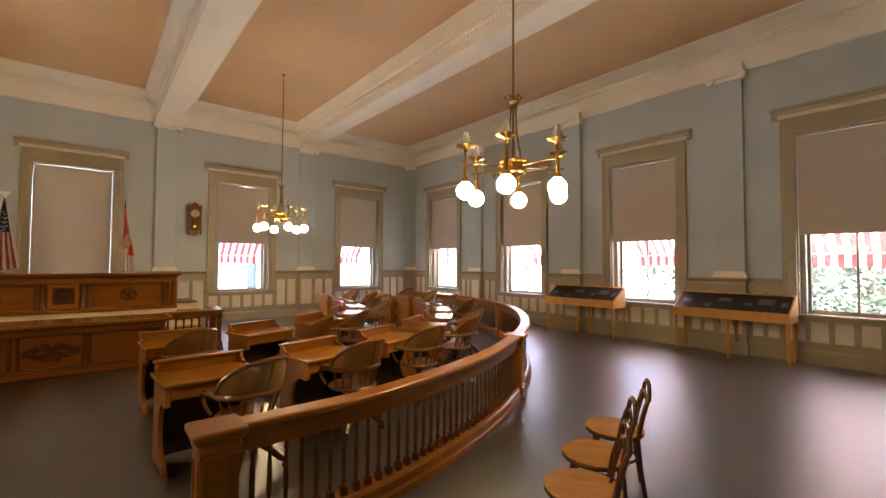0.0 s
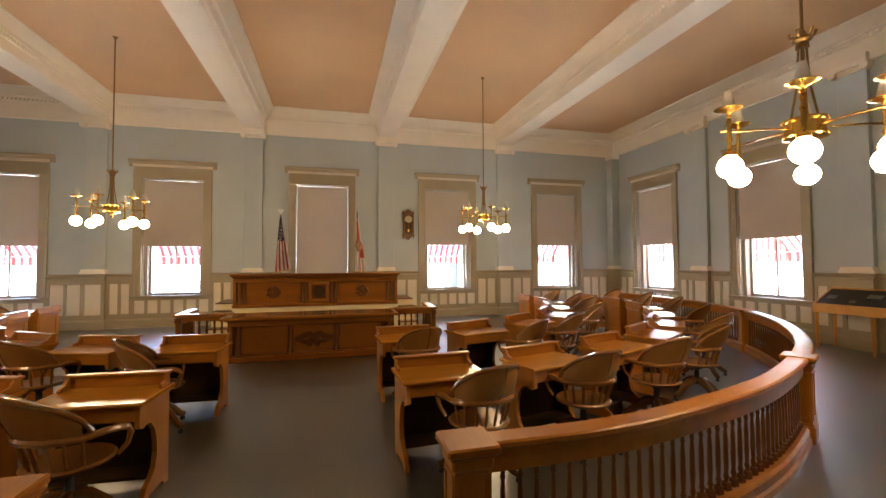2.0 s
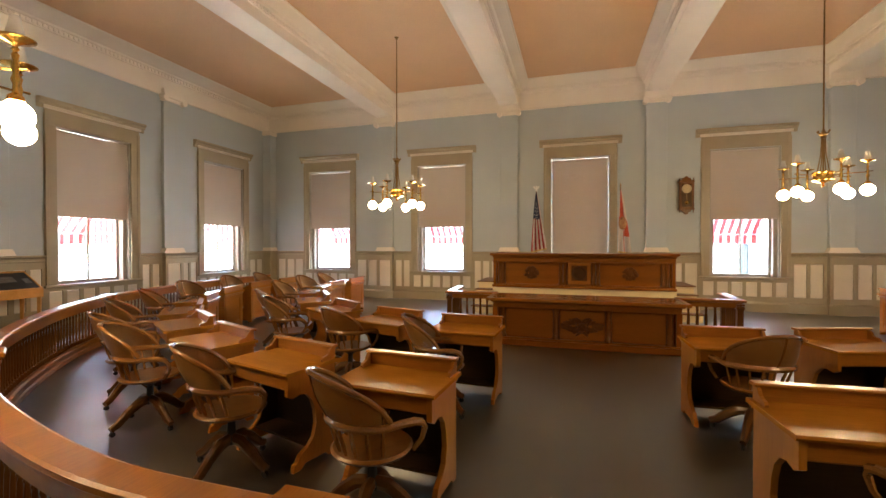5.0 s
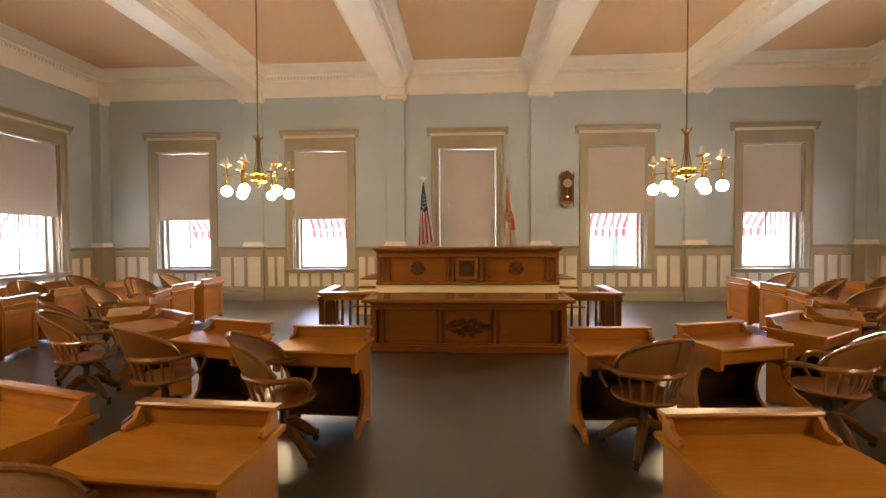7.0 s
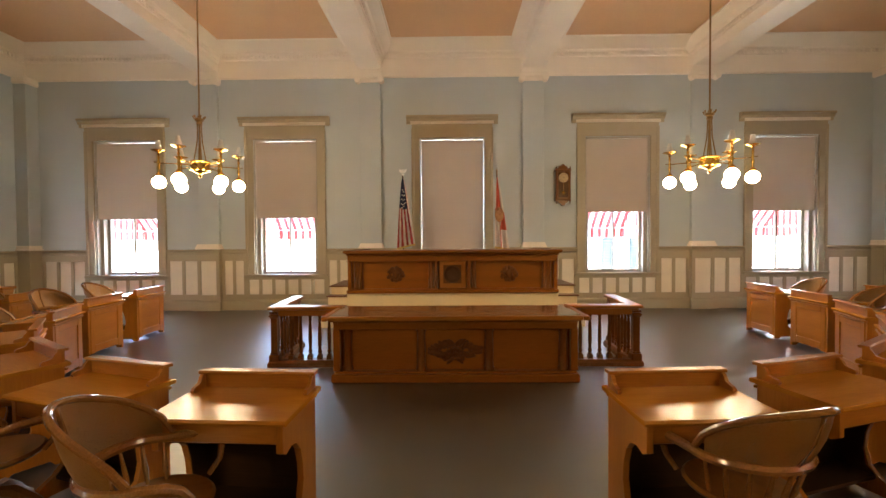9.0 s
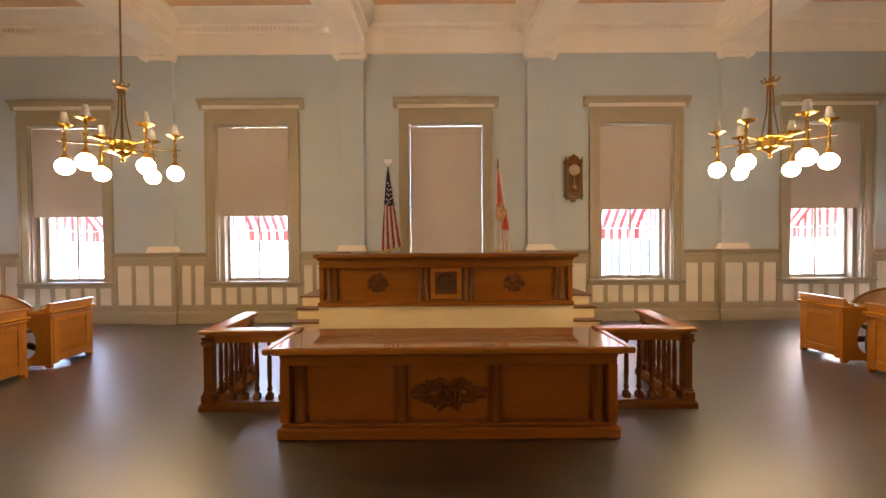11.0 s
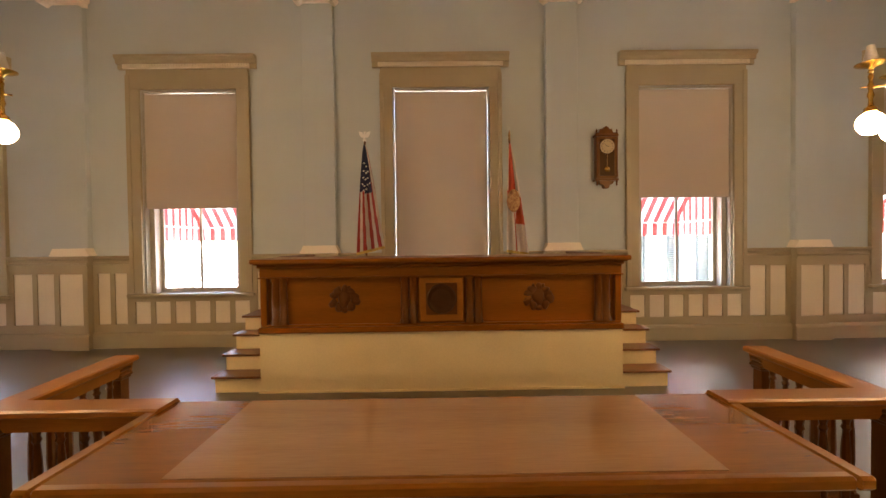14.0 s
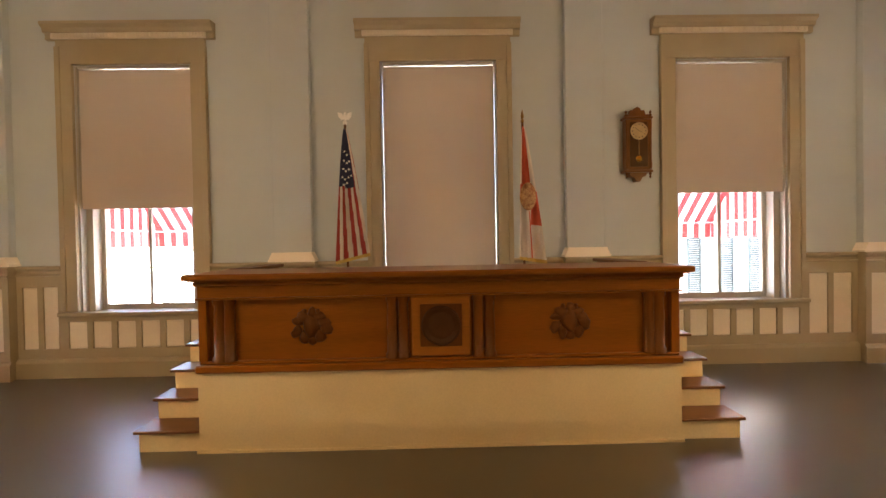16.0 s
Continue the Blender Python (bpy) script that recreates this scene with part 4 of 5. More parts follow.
        blob("carved_leaf", x + s * w * 0.09, z - h * 0.40, w * 0.09, h * 0.08, 0.02, -s * 0.7)


def half_column(bm, x, y, z0, z1, r):
    lathe(bm, [(r * 1.25, 0), (r * 1.25, 0.03), (r, 0.05), (r * 1.02, (z1 - z0) * 0.5), (r * 0.9, z1 - z0 - 0.05), (r * 1.15, z1 - z0 - 0.03), (r * 1.15, z1 - z0)], 14, (x, y, z0))


def build_clerk_desk():
    t = thing("clerk_desk", None, "long brown oak clerk desk with a carved front", "desk")
    H = 0.775
    part("body", boxes((-1.36, 1.36, 8.66, 9.28, 0.10, H - 0.05)), red_x, t)
    bm = boxes((-1.44, 1.44, 8.52, 9.30, 0.0, 0.10, 0.015), (-1.41, 1.41, 8.56, 9.30, 0.10, 0.125, 0.008))
    part("plinth", bm, red_x, t)
    part("frieze", boxes((-1.42, 1.42, 8.57, 9.30, H - 0.16, H - 0.065, 0.006)), red_x, t)
    bm = bmesh.new()
    for i in range(92):
        x = -1.41 + i * 0.031
        box(bm, x - 0.010, x + 0.010, 8.562, 8.575, H - 0.094, H - 0.066)
    part("dentils", bm, red_x, t, kind="stuff")
    part("frieze_moulding", boxes((-1.46, 1.46, 8.53, 9.31, H - 0.065, H - 0.04, 0.01)), red_x, t)
    part("desktop", boxes((-1.50, 1.50, 8.50, 9.33, H - 0.04, H, 0.008)), top_wood, t)
    bm = bmesh.new()
    for r in ((-1.535, -1.465, 8.47, 9.36), (1.465, 1.535, 8.47, 9.36)):
        box(bm, *r, H - 0.045, H + 0.008, 0.012)
    box(bm, -1.465, 1.465, 8.47, 8.525, H - 0.045, H + 0.008, 0.012)
    part("desktop_edge", bm, rim_wood, t, "raised moulded rim")
    part("writing_surface", boxes((-1.05, 1.05, 8.545, 9.31, H, H + 0.004)), hazed_wood, t, "polished inset writing surface")
    for x in (-1.39, 1.39):
        part("corner_block", boxes((x - 0.04, x + 0.04, 8.585, 8.70, 0.125, H - 0.16, 0.004)), red_z, t)
    for x in (-1.27, -0.40, 0.40, 1.27):
        bm = bmesh.new()
        half_column(bm, x, 8.64, 0.125, H - 0.16, 0.05)
        part("half_column", bm, column_wood, t, smooth=True)
    cartouche(t, 0.0, 8.662, 0.338, 0.62, 0.28, 6)
    return t


build_clerk_desk()


def build_dais():
    d = thing("dais", None, "cream painted raised platform with dark stair treads", "platform")
    P = 0.72
    part("platform", boxes((-1.985, 1.985, 11.62, 13.62, 0.0, 0.655), (-1.985, 1.985, 12.2, 13.62, 0.655, P)), dais_cream, d)
    part("platform_edge", boxes((-2.0, 2.0, 11.605, 11.62, 0.0, 0.02)), dais_cream, d)
    for s in (-1, 1):
        for i in range(4):
            z1 = 0.18 * (i + 1)
            y0 = 11.66 + 0.25 * i
            a, b = sorted((s * 1.985, s * 2.50))
            part("riser", boxes((a, b, y0, y0 + 0.25 if i < 3 else 13.62, 0.0, z1 - 0.025)), dais_cream, d)
            a, b = sorted((s * 1.985, s * 2.535))
            part("tread", boxes((a, b, y0 - 0.025, y0 + 0.25 if i < 3 else 13.62, z1 - 0.025, z1, 0.004)), tread_mat, d, "dark varnished stair tread")
    return d


build_dais()


def build_bench():
    b = thing("bench_desk", None, "tall brown oak speaker's rostrum with columns and carvings", "rostrum")
    T = 1.465
    part("body", boxes((-1.95, 1.95, 11.66, 12.15, 0.66, T - 0.04)), red_x, b)
    bm = boxes((-1.99, 1.99, 11.58, 12.16, 0.657, 0.72, 0.012), (-1.97, 1.97, 11.61, 12.16, 0.72, 0.745, 0.01))
    part("base_moulding", bm, red_x, b)
    part("frieze", boxes((-1.97, 1.97, 11.60, 12.16, T - 0.20, T - 0.10, 0.006)), red_x, b)
    part("frieze_bead", boxes((-1.985, 1.985, 11.585, 12.16, T - 0.215, T - 0.20, 0.005)), red_x, b)
    part("frieze_crown", boxes((-1.99, 1.99, 11.56, 12.16, T - 0.10, T - 0.063, 0.014)), red_x, b)
    bm = boxes((-2.03, 2.03, 11.48, 12.22, T - 0.05, T, 0.012), (-2.0, 2.0, 11.52, 12.2, T - 0.062, T - 0.05))
    part("top", bm, red_x, b)
    for s in (-1, 1):
        a, c = sorted((s * 1.80, s * 2.0))
        part("top_wing", boxes((a, c, 12.2, 13.1, T - 0.03, T + 0.006, 0.006)), carved, b, "dark side shelf of the rostrum")
        a, c = sorted((s * 1.86, s * 1.985))
        part("side_wall", boxes((a, c, 12.16, 13.1, 0.72, T - 0.03)), red_z, b)
        a, c = sorted((s * 1.90, s * 1.97))
        part("corner_block", boxes((a, c, 11.615, 11.70, 0.745, T - 0.215, 0.004)), red_z, b)
        for x, r in ((1.80, 0.055), (1.73, 0.045), (0.40, 0.045), (0.31, 0.045)):
            bm = bmesh.new()
            half_column(bm, s * x, 11.645, 0.745, T - 0.215, r)
            part("half_column", bm, column_wood, b, smooth=True)
        cartouche(b, s * 1.07, 11.662, 1.01, 0.39, 0.38, 4)
        bm = bmesh.new()
        lathe(bm, [(0.0, 0.0), (0.014, 0.004), (0.018, 0.014), (0.012, 0.024), (0.0, 0.028)], 10)
        k = part("knob", bm, brass, b, "small brass knob", smooth=True)
        k.matrix_basis = pose(s * 1.985, 11.80, 0.90, 0, s * 90, 0)
    part("plaque", boxes((-0.24, 0.24, 11.60, 11.67, 0.76, 1.25, 0.01)), plaque_wood, b, "lighter oak framed plaque")
    part("plaque_sinking", boxes((-0.17, 0.17, 11.592, 11.603, 0.84, 1.185, 0.003)), carved, b, "dark square seal panel")
    bm = bmesh.new()
    lathe(bm, [(0.0, 0.016), (0.03, 0.018), (0.05, 0.010), (0.075, 0.014), (0.10, 0.006), (0.118, 0.005), (0.13, 0.013), (0.152, 0.013), (0.162, 0.0)], 28)
    k = part("seal", bm, seal_wood, b, "round carved seal", smooth=True)
    k.matrix_basis = pose(0, 11.591, 1.012, 90, 0, 0)
    return b


build_bench()


# ---- flags ----
def build_flag(x, y, kind):
    us = kind == "striped"
    f = thing("flag", pose(x, y, 0), "draped striped flag with a starred navy canton on a pole" if us else "draped white and orange-red flag with a round seal on a pole", "flag", "flags behind the rostrum")
    bm = bmesh.new()
    lathe(bm, [(0.0, 0.72), (0.14, 0.72), (0.15, 0.735), (0.13, 0.75), (0.03, 0.77), (0.02, 0.85), (0.0, 0.85)], 16)
    part("stand", bm, brass, f, "brass floor stand", smooth=True)
    bm = bmesh.new()
    tube(bm, [(0, 0, 0.75), (0, 0, 3.12)], 0.014, 8)
    part("pole", bm, dark_wood, f, smooth=True)
    bm = bmesh.new()
    if us:
        lathe(bm, [(0.0, 3.10), (0.022, 3.11), (0.03, 3.13), (0.012, 3.16), (0.02, 3.175), (0.0, 3.18)], 10)
        for s in (-1, 1):
            prism(bm, [(0, 3.17), (s * 0.03, 3.24), (s * 0.085, 3.255), (s * 0.075, 3.20), (s * 0.045, 3.165)], -0.008, 0.008, "y")
        prism(bm, [(-0.018, 3.165), (0.018, 3.165), (0.012, 3.23), (0.022, 3.25), (-0.01, 3.25)], -0.014, 0.014, "y")
        part("finial", bm, white_mat, f, "pale eagle finial")
    else:
        lathe(bm, [(0.0, 3.10), (0.02, 3.11), (0.022, 3.13), (0.010, 3.15), (0.022, 3.18), (0.0, 3.27)], 8)
        part("finial", bm, old_brass, f, "brass spear finial")
    bm = bmesh.new()
    NU, NV, top, bot = 48, 40, 3.05, 1.54 if us else 1.46
    def cloth(u, v):
        w = 0.03 + (0.39 if us else 0.30) * v ** 0.8
        xx = -w * (0.46 if us else 0.36) + w * u + (0.05 * v if us else 0.06 * v)
        fold = math.sin(u * math.pi * 4 + 0.6) * 0.022 * v + 0.01 * math.sin(u * 9 + v * 3) * v
        drop = top - (top - bot) * v - (0.10 * (1 - u) if us else 0.05 * u) * v
        return Vector((xx, -0.03 + fold, drop))
    grid = [[bm.verts.new(cloth(i / NU, j / NV)) for i in range(NU + 1)] for j in range(NV + 1)]
    for j in range(NV):
        for i in range(NU):
            fc = bm.faces.new((grid[j][i], grid[j][i + 1], grid[j + 1][i + 1], grid[j + 1][i]))
            u, v = (i + 0.5) / NU, (j + 0.5) / NV
            if j >= NV - 1:
                k = 3
            elif us:
                k = 2 if v < 0.42 + 0.05 * u and u < 0.82 else int(u * 7.6 + 0.9 * (1 - v)) % 2
            else:
                k = 0 if (0.1 < u < 0.66 and v < 0.46) or (0.42 < v < 0.56 and u < 0.22) or (0.48 < v < 0.72 and u > 0.48 + (0.72 - v)) or (v > 0.62 and 0.44 < u < 0.50) else 1
            fc.material_index = k
    bmesh.ops.solidify(bm, geom=list(bm.faces), thickness=0.003)
    part("flag_cloth", bm, [flag_red if us else flag_orange, flag_white, navy_cloth, gold_cloth], f, smooth=True)
    if us:
        bm = bmesh.new()
        for i, (u, v) in enumerate(((0.35, 0.17), (0.55, 0.20), (0.3, 0.24), (0.5, 0.26), (0.66, 0.25), (0.25, 0.30), (0.42, 0.32), (0.6, 0.31), (0.2, 0.36), (0.36, 0.38), (0.54, 0.37), (0.7, 0.36), (0.45, 0.41), (0.28, 0.42))):
            p = cloth(u, v)
            pts = [(p.x + (0.018 if k % 2 == 0 else 0.008) * math.sin(k * math.pi / 5), p.z + (0.018 if k % 2 == 0 else 0.008) * math.cos(k * math.pi / 5)) for k in range(10)]
            prism(bm, pts, p.y - 0.008, p.y - 0.005, "y")
        part("stars", bm, white_cloth, f, "white stars", kind="stuff")
    else:
        bm = bmesh.new()
        p = cloth(0.42, 0.52)
        lathe(bm, [(0.098, 0), (0.098, 0.006), (0.086, 0.010), (0.0, 0.012)], 24)
        for v in bm.verts:
            v.co = Vector((p.x + v.co.x, p.y - 0.035 - v.co.z + abs(v.co.x) * 0.25, p.z + v.co.y * 1.7))
        part("seal", bm, seal_cloth, f, "round embroidered seal", smooth=True)
    return f


build_flag(-1.09, 13.25, "striped")
build_flag(1.03, 13.25, "plain")


# ---- wall clock ----
def build_clock():
    c = thing("wall_clock", pose(2.635, 13.8, 2.92), "carved brown wooden pendulum wall clock", "clock")
    bm = boxes((-0.16, 0.16, -0.13, 0.0, -0.33, 0.33, 0.008), (-0.185, 0.185, -0.15, 0.0, 0.33, 0.365, 0.01), (-0.185, 0.185, -0.15, 0.0, -0.365, -0.33, 0.01))
    part("case", bm, clock_wood, c)
    bm = bmesh.new()
    prism(bm, [(-0.17, 0.365), (0.17, 0.365), (0.15, 0.40), (0.11, 0.395), (0.09, 0.455), (0.05, 0.45), (0.035, 0.48), (0.0, 0.50), (-0.035, 0.48), (-0.05, 0.45), (-0.09, 0.455), (-0.11, 0.395), (-0.15, 0.40)], -0.10, -0.04, "y")
    part("pediment", bm, clock_wood, c)
    bm = bmesh.new()
    prism(bm, [(-0.12, -0.365), (0.12, -0.365), (0.10, -0.41), (0.05, -0.43), (0.03, -0.48), (-0.03, -0.48), (-0.05, -0.43), (-0.10, -0.41)], -0.11, -0.02, "y")
    part("bottom_bracket", bm, clock_wood, c)
    for x, z, d in ((-0.16, 0.365, 1), (0.16, 0.365, 1), (-0.155, -0.365, -1), (0.155, -0.365, -1)):
        bm = bmesh.new()
        lathe(bm, [(0.012, 0), (0.02, d * 0.02), (0.008, d * 0.035), (0.018, d * 0.055), (0.0, d * 0.085)], 8, (x, -0.12, z))
        part("finial", bm, carved, c, smooth=True)
    for s in (-1, 1):
        bm = bmesh.new()
        lathe(bm, [(0.016, -0.32), (0.018, -0.25), (0.012, -0.2), (0.014, 0.2), (0.018, 0.25), (0.016, 0.32)], 8, (s * 0.155, -0.135, 0))
        part("column", bm, clock_wood, c, smooth=True)
    part("door_glass", boxes((-0.115, 0.115, -0.139, -0.131, -0.29, 0.29, 0.002)), seal_wood, c, "dark glazed door")
    bm = bmesh.new()
    lathe(bm, [(0.0, 0.006), (0.095, 0.006), (0.10, 0.012), (0.112, 0.012), (0.112, 0.0), (0.0, 0.0)], 28)
    d = part("dial", bm, dial_mat, c, "round ivory dial", smooth=True)
    d.matrix_basis = pose(0, -0.139, 0.17, 90, 0, 0)
    bm = bmesh.new()
    for i in range(12):
        a = i * math.pi / 6
        prism(bm, [(0.085 * math.sin(a) - 0.004, 0.17 + 0.085 * math.cos(a) - 0.008), (0.085 * math.sin(a) + 0.004, 0.17 + 0.085 * math.cos(a) - 0.008), (0.085 * math.sin(a) + 0.004, 0.17 + 0.085 * math.cos(a) + 0.008), (0.085 * math.sin(a) - 0.004, 0.17 + 0.085 * math.cos(a) + 0.008)], -0.149, -0.1455, "y")
    for L, a in ((0.05, 1.9), (0.072, -0.9)):
        ca, sa = math.cos(a), math.sin(a)
        prism(bm, [(-0.003 * ca, 0.17 + 0.003 * sa), (0.003 * ca, 0.17 - 0.003 * sa), (L * sa + 0.002 * ca, 0.17 + L * ca), (L * sa - 0.002 * ca, 0.17 + L * ca)], -0.151, -0.1475, "y")
    part("dial_marks", bm, iron, c, kind="stuff")
    bm = boxes((-0.004, 0.004, -0.143, -0.140, -0.17, 0.05))
    part("pendulum_rod", bm, old_brass, c)
    bm = bmesh.new()
    lathe(bm, [(0.0, 0.010), (0.03, 0.008), (0.042, 0.0), (0.0, 0.0)], 20)
    d = part("pendulum", bm, brass, c, "brass pendulum bob", smooth=True)
    d.matrix_basis = pose(0, -0.140, -0.19, 90, 0, 0)


build_clock()


# ---- chandeliers ----
def build_chandelier():
    """Brass ring with six arms: an opal globe below and a small shade above each. Origin at the ceiling."""
    c = thing("chandelier", None, "brass chandelier with six glowing opal globes and small white shades", "chandelier", "chandeliers")
    Z = 2.72 - CEIL
    bm = bmesh.new()
    lathe(bm, [(0.0, 0.06), (0.075, 0.06), (0.07, -0.02), (0.03, -0.05), (0.02, -0.08), (0.0, -0.08)], 14)
    part("ceiling_rose", bm, old_brass, c, smooth=True)
    bm = bmesh.new()
    tube(bm, [(0, 0, 0.08), (0, 0, Z + 0.10)], 0.012, 8)
    part("rod", bm, old_brass, c, smooth=True)
    bm = bmesh.new()
    lathe(bm, [(0.0, Z + 0.80), (0.02, Z + 0.79), (0.03, Z + 0.76), (0.06, Z + 0.745), (0.065, Z + 0.72), (0.04, Z + 0.70), (0.045, Z + 0.66), (0.0, Z + 0.65)], 14)
    for i in range(6):
        a = i * math.pi / 3
        tube(bm, [(0.05 * math.cos(a), 0.05 * math.sin(a), Z + 0.735), (0.075 * math.cos(a), 0.075 * math.sin(a), Z + 0.75), (0.085 * math.cos(a), 0.085 * math.sin(a), Z + 0.785)], [0.010, 0.008, 0.014], 6)
    part("crown_knob", bm, old_brass, c, smooth=True)
    for i in range(4):
        a = i * math.pi / 2 + 0.5
        bm = bmesh.new()
        tube(bm, [(0.025 * math.cos(a), 0.025 * math.sin(a), Z + 0.67), (0.035 * math.cos(a), 0.035 * math.sin(a), Z + 0.4), (0.085 * math.cos(a), 0.085 * math.sin(a), Z + 0.10)], 0.009, 6)
        part("stay", bm, old_brass, c, smooth=True)
    bm = bmesh.new()
    lathe(bm, [(0.0, Z - 0.15), (0.014, Z - 0.14), (0.026, Z - 0.12), (0.012, Z - 0.10), (0.03, Z - 0.075), (0.115, Z - 0.045), (0.145, Z - 0.04), (0.15, Z - 0.028), (0.145, Z - 0.015), (0.130, Z - 0.01), (0.130, Z + 0.075), (0.145, Z + 0.08), (0.15, Z + 0.092), (0.145, Z + 0.105), (0.12, Z + 0.108), (0.04, Z + 0.12), (0.0, Z + 0.12)], 24)
    part("hub", bm, brass, c, smooth=True)
    for i in range(6):
        a = i * math.pi / 3 + 0.28
        ca, sa = math.cos(a), math.sin(a)
        R = 0.522
        bm = bmesh.new()
        tube(bm, [(0.10 * ca, 0.10 * sa, Z + 0.04), (0.28 * ca, 0.28 * sa, Z + 0.045), (0.46 * ca, 0.46 * sa, Z + 0.042), (R * ca, R * sa, Z + 0.04)], 0.009, 6)
        lathe(bm, [(0.0, Z - 0.15), (0.045, Z - 0.15), (0.04, Z - 0.12), (0.018, Z - 0.10), (0.014, Z - 0.05), (0.024, Z - 0.02), (0.014, Z + 0.02), (0.022, Z + 0.05), (0.012, Z + 0.09), (0.020, Z + 0.13), (0.010, Z + 0.15), (0.022, Z + 0.165), (0.012, Z + 0.18), (0.03, Z + 0.198), (0.07, Z + 0.208), (0.098, Z + 0.222), (0.10, Z + 0.228), (0.06, Z + 0.218), (0.0, Z + 0.216)], 16, (R * ca, R * sa, 0))
        tube(bm, [(R * ca, R * sa, Z + 0.05), ((R + 0.06) * ca, (R + 0.06) * sa, Z + 0.05)], [0.006, 0.010], 6)
        arm = part("arm", bm, brass, c, smooth=True)
        bm = bmesh.new()
        r0 = 0.090
        lathe(bm, [(0.0, -r0)] + [(r0 * math.sin(t), -r0 * math.cos(t)) for t in [k * math.pi / 12 for k in range(1, 12)]] + [(0.0, r0)], 20, (R * ca, R * sa, Z - 0.238))
        part("globe", bm, globe_mat, arm, "glowing opal glass globe", smooth=True)
        bm = bmesh.new()
        lathe(bm, [(0.040, Z + 0.222), (0.046, Z + 0.24), (0.043, Z + 0.275), (0.032, Z + 0.32), (0.026, Z + 0.365), (0.0, Z + 0.368)], 14, (R * ca, R * sa, 0))
        part("shade", bm, shade_mat, arm, "small white glass shade", smooth=True)
    return c


lamp = build_chandelier()
lamp.matrix_basis = pose(3.82, 2.93, CEIL - 0.035, 0, 0, 18)
for x, y, z, a in ((-3.82, 2.93, -0.035, 14), (3.81, 10.03, 0.035, 12.6), (-3.80, 10.03, 0.035, 14.4)):
    copy_thing(lamp, pose(x, y, CEIL + z, 0, 0, a))


# ---- display cases ----
def build_case(m, length, cards):
    c = thing("display_case", m, "light maple slant-top display case with dark exhibit boards", "display case", "display cases")
    L = length / 2
    bm = bmesh.new()
    prism(bm, [(0.0, 0.71), (0.58, 0.71), (0.58, 1.16), (0.54, 1.17), (0.0, 0.85)], -L, L, "x")
    part("body", bm, maple, c)
    bm = bmesh.new()
    k = math.atan2(0.32, 0.54)
    for a, b, f0, f1 in ((-L + 0.004, L - 0.004, 0.0, 0.04), (-L + 0.004, L - 0.004, 0.58, 0.62), (-L + 0.004, -L + 0.03, 0.04, 0.58), (L - 0.03, L - 0.004, 0.04, 0.58)):
        q = [(f0 * math.cos(k), 0.853 + f0 * math.sin(k)), (f1 * math.cos(k), 0.853 + f1 * math.sin(k)), (f1 * math.cos(k) - 0.006, 0.866 + f1 * math.sin(k)), (f0 * math.cos(k) - 0.006, 0.866 + f0 * math.sin(k))]
        prism(bm, q, a, b, "x")
    part("lid_frame", bm, maple, c)
    bm = bmesh.new()
    prism(bm, [(0.05 * math.cos(k), 0.856 + 0.05 * math.sin(k)), (0.57 * math.cos(k), 0.856 + 0.57 * math.sin(k)), (0.57 * math.cos(k), 0.862 + 0.57 * math.sin(k)), (0.05 * math.cos(k), 0.862 + 0.05 * math.sin(k))], -L + 0.031, L - 0.031, "x")
    part("exhibit_board", bm, dark_board, c, "glossy dark exhibit board")
    for u, w, f0, f1 in cards:
        bm = bmesh.new()
        prism(bm, [(f0 * math.cos(k), 0.866 + f0 * math.sin(k)), (f1 * math.cos(k), 0.866 + f1 * math.sin(k)), (f1 * math.cos(k), 0.869 + f1 * math.sin(k)), (f0 * math.cos(k), 0.869 + f0 * math.sin(k))], u - w / 2, u + w / 2, "x")
        part("exhibit_card", bm, paper_mat, c, "small grey photograph card")
    for x in (-L + 0.04, 0.0, L - 0.04):
        for y in (0.05, 0.53):
            bm = bmesh.new()
            tube(bm, [(x, y, 0.0), (x, y, 0.712)], [0.024, 0.040], 4)
            part("leg", bm, maple, c)


CARDS = [(-0.75, 0.16, 0.22, 0.34), (-0.35, 0.10, 0.12, 0.2), (-0.1, 0.22, 0.3, 0.42), (0.3, 0.12, 0.2, 0.28), (0.55, 0.24, 0.26, 0.44), (0.82, 0.1, 0.2, 0.36)]
for y in (2.75, 5.9):
    build_case(pose(9.52, y, 0, 0, 0, -90), 1.88, CARDS)
    build_case(pose(-9.52, y, 0, 0, 0, 90), 1.88, CARDS)


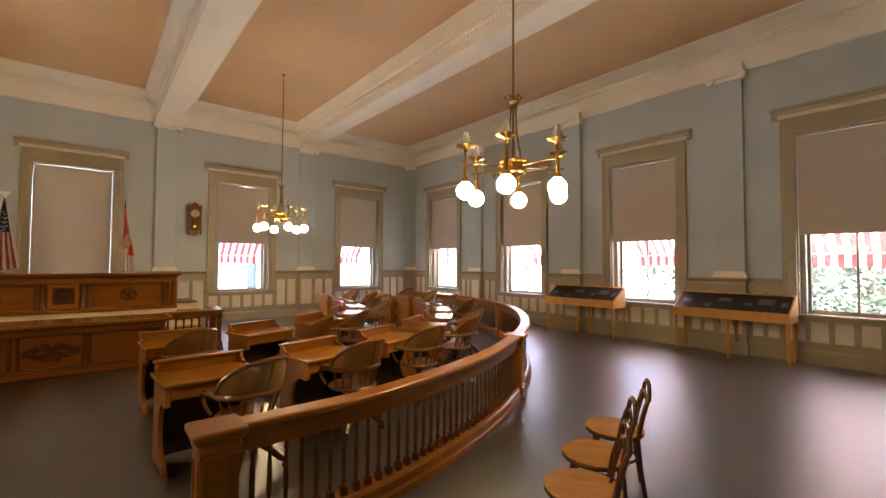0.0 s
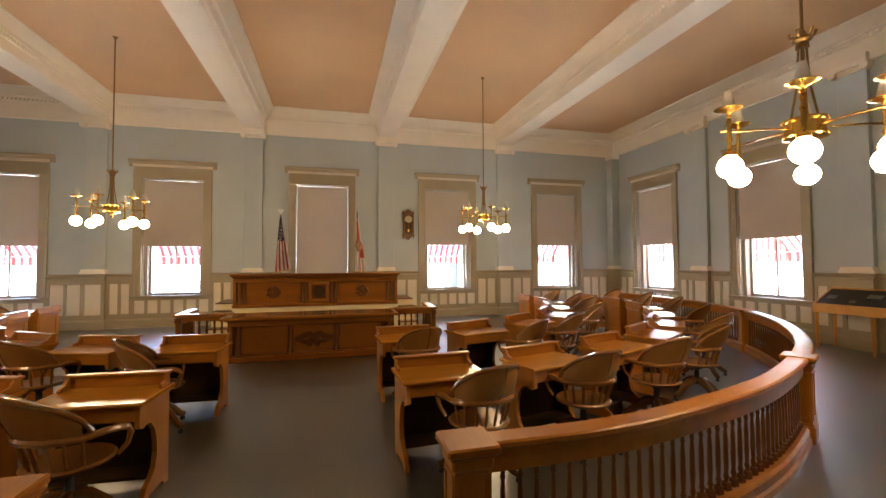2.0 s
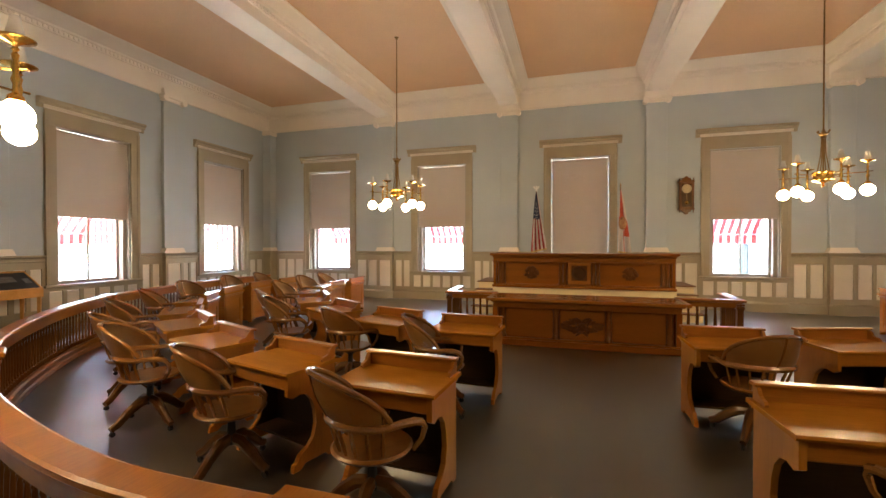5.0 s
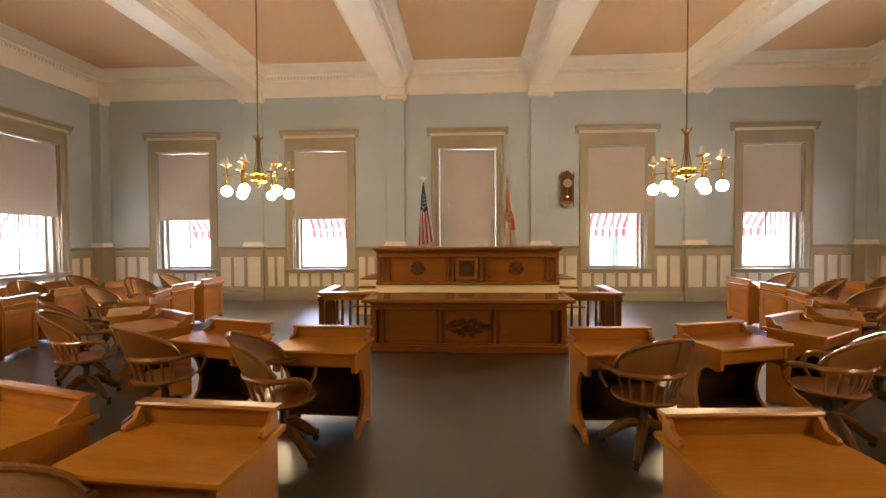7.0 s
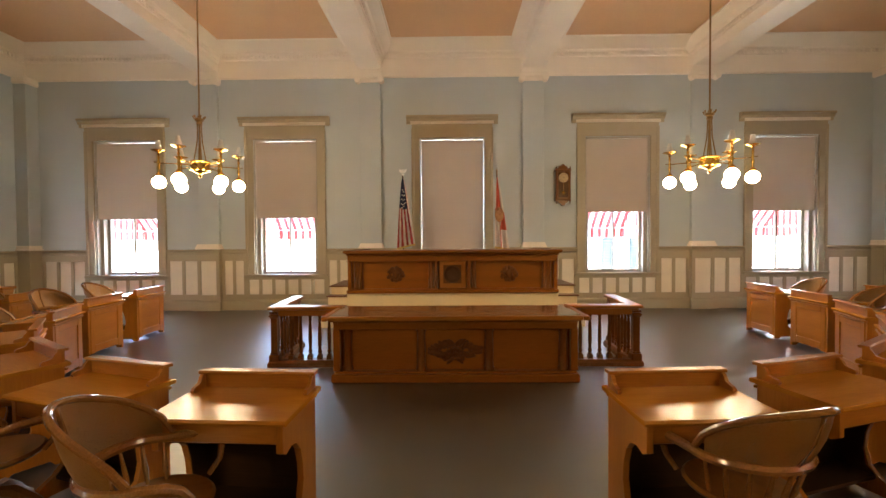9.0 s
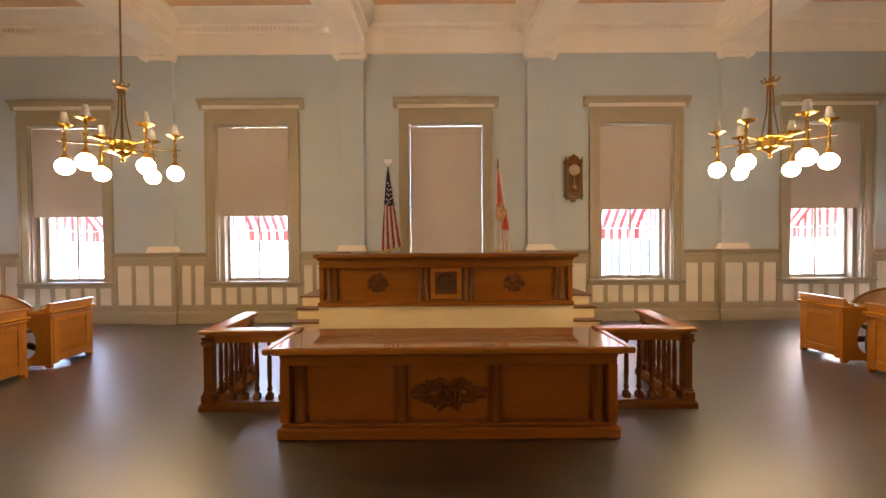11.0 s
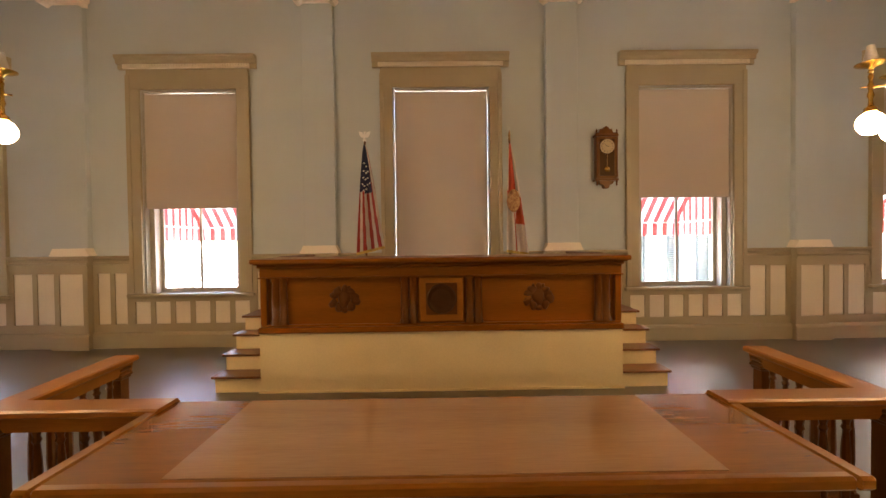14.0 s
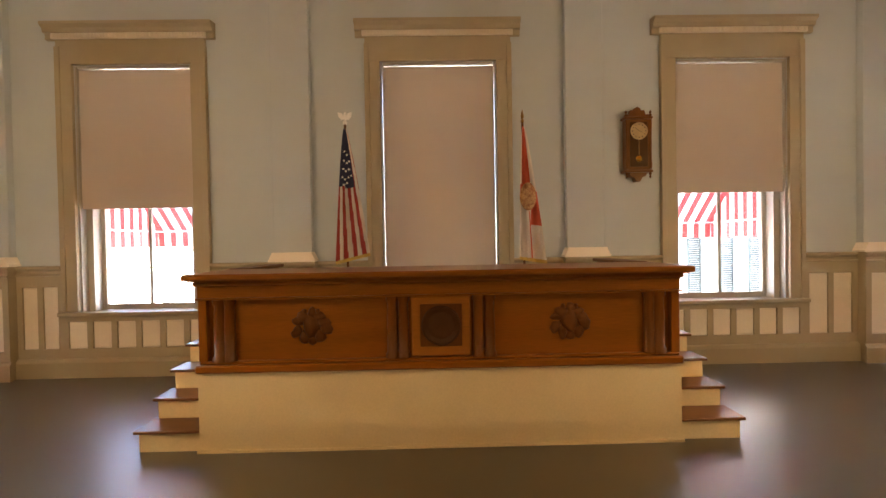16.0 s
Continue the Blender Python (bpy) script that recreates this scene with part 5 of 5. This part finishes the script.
# ---- bentwood chairs ----
def build_bentwood():
    """Faces +y: round seat, hooped back with an inner loop, four splayed legs and a ring."""
    c = thing("bentwood_chair", None, "dark bentwood chair with a round tan plywood seat", "chair", "bentwood chairs")
    bm = bmesh.new()
    lathe(bm, [(0.0, 0.452), (0.195, 0.452), (0.212, 0.458), (0.212, 0.466), (0.18, 0.468), (0.0, 0.460)], 24)
    part("seat", bm, bent_seat, c, "round tan seat", smooth=True)
    bm = bmesh.new()
    pts = [(0.195 * math.cos(a), 0.195 * math.sin(a), 0.445) for a in [i * math.pi / 12 for i in range(25)]]
    tube(bm, pts, 0.017, 8)
    part("seat_ring", bm, dark_wood, c, smooth=True)
    bm = bmesh.new()
    pts = [(-0.17, -0.20, 0.0), (-0.165, -0.165, 0.25), (-0.16, -0.15, 0.45), (-0.165, -0.18, 0.60), (-0.15, -0.215, 0.72)]
    pts += [(0.15 * math.cos(math.pi - i * math.pi / 8), -0.225 - 0.012 * math.sin(i * math.pi / 8), 0.73 + 0.105 * math.sin(i * math.pi / 8)) for i in range(9)]
    pts += [(-p[0], p[1], p[2]) for p in reversed(pts[:5])]
    tube(bm, pts, 0.015, 8)
    part("back_hoop", bm, dark_wood, c, smooth=True)
    bm = bmesh.new()
    pts = [(-0.085, -0.155, 0.46), (-0.09, -0.18, 0.58), (-0.085, -0.205, 0.67)] + [(0.08 * math.cos(math.pi - i * math.pi / 6), -0.215, 0.69 + 0.075 * math.sin(i * math.pi / 6)) for i in range(7)] + [(0.085, -0.205, 0.67), (0.09, -0.18, 0.58), (0.085, -0.155, 0.46)]
    tube(bm, pts, 0.010, 8)
    part("inner_hoop", bm, dark_wood, c, smooth=True)
    for s in (-1, 1):
        bm = bmesh.new()
        tube(bm, [(s * 0.18, 0.20, 0.0), (s * 0.15, 0.15, 0.25), (s * 0.135, 0.12, 0.45)], [0.012, 0.015, 0.017], 8)
        part("leg", bm, dark_wood, c, smooth=True)
    bm = bmesh.new()
    pts = [(0.155 * math.cos(a), 0.155 * math.sin(a), 0.26) for a in [i * math.pi / 10 for i in range(21)]]
    tube(bm, pts, 0.010, 6)
    part("leg_ring", bm, dark_wood, c, smooth=True)
    return c


bent = build_bentwood()
bent.matrix_basis = pose(3.56, 1.69, 0, 0, 0, 32)
copy_thing(bent, pose(3.04, 1.54, 0, 0, 0, 34))
copy_thing(bent, pose(2.59, 1.35, 0, 0, 0, 34))
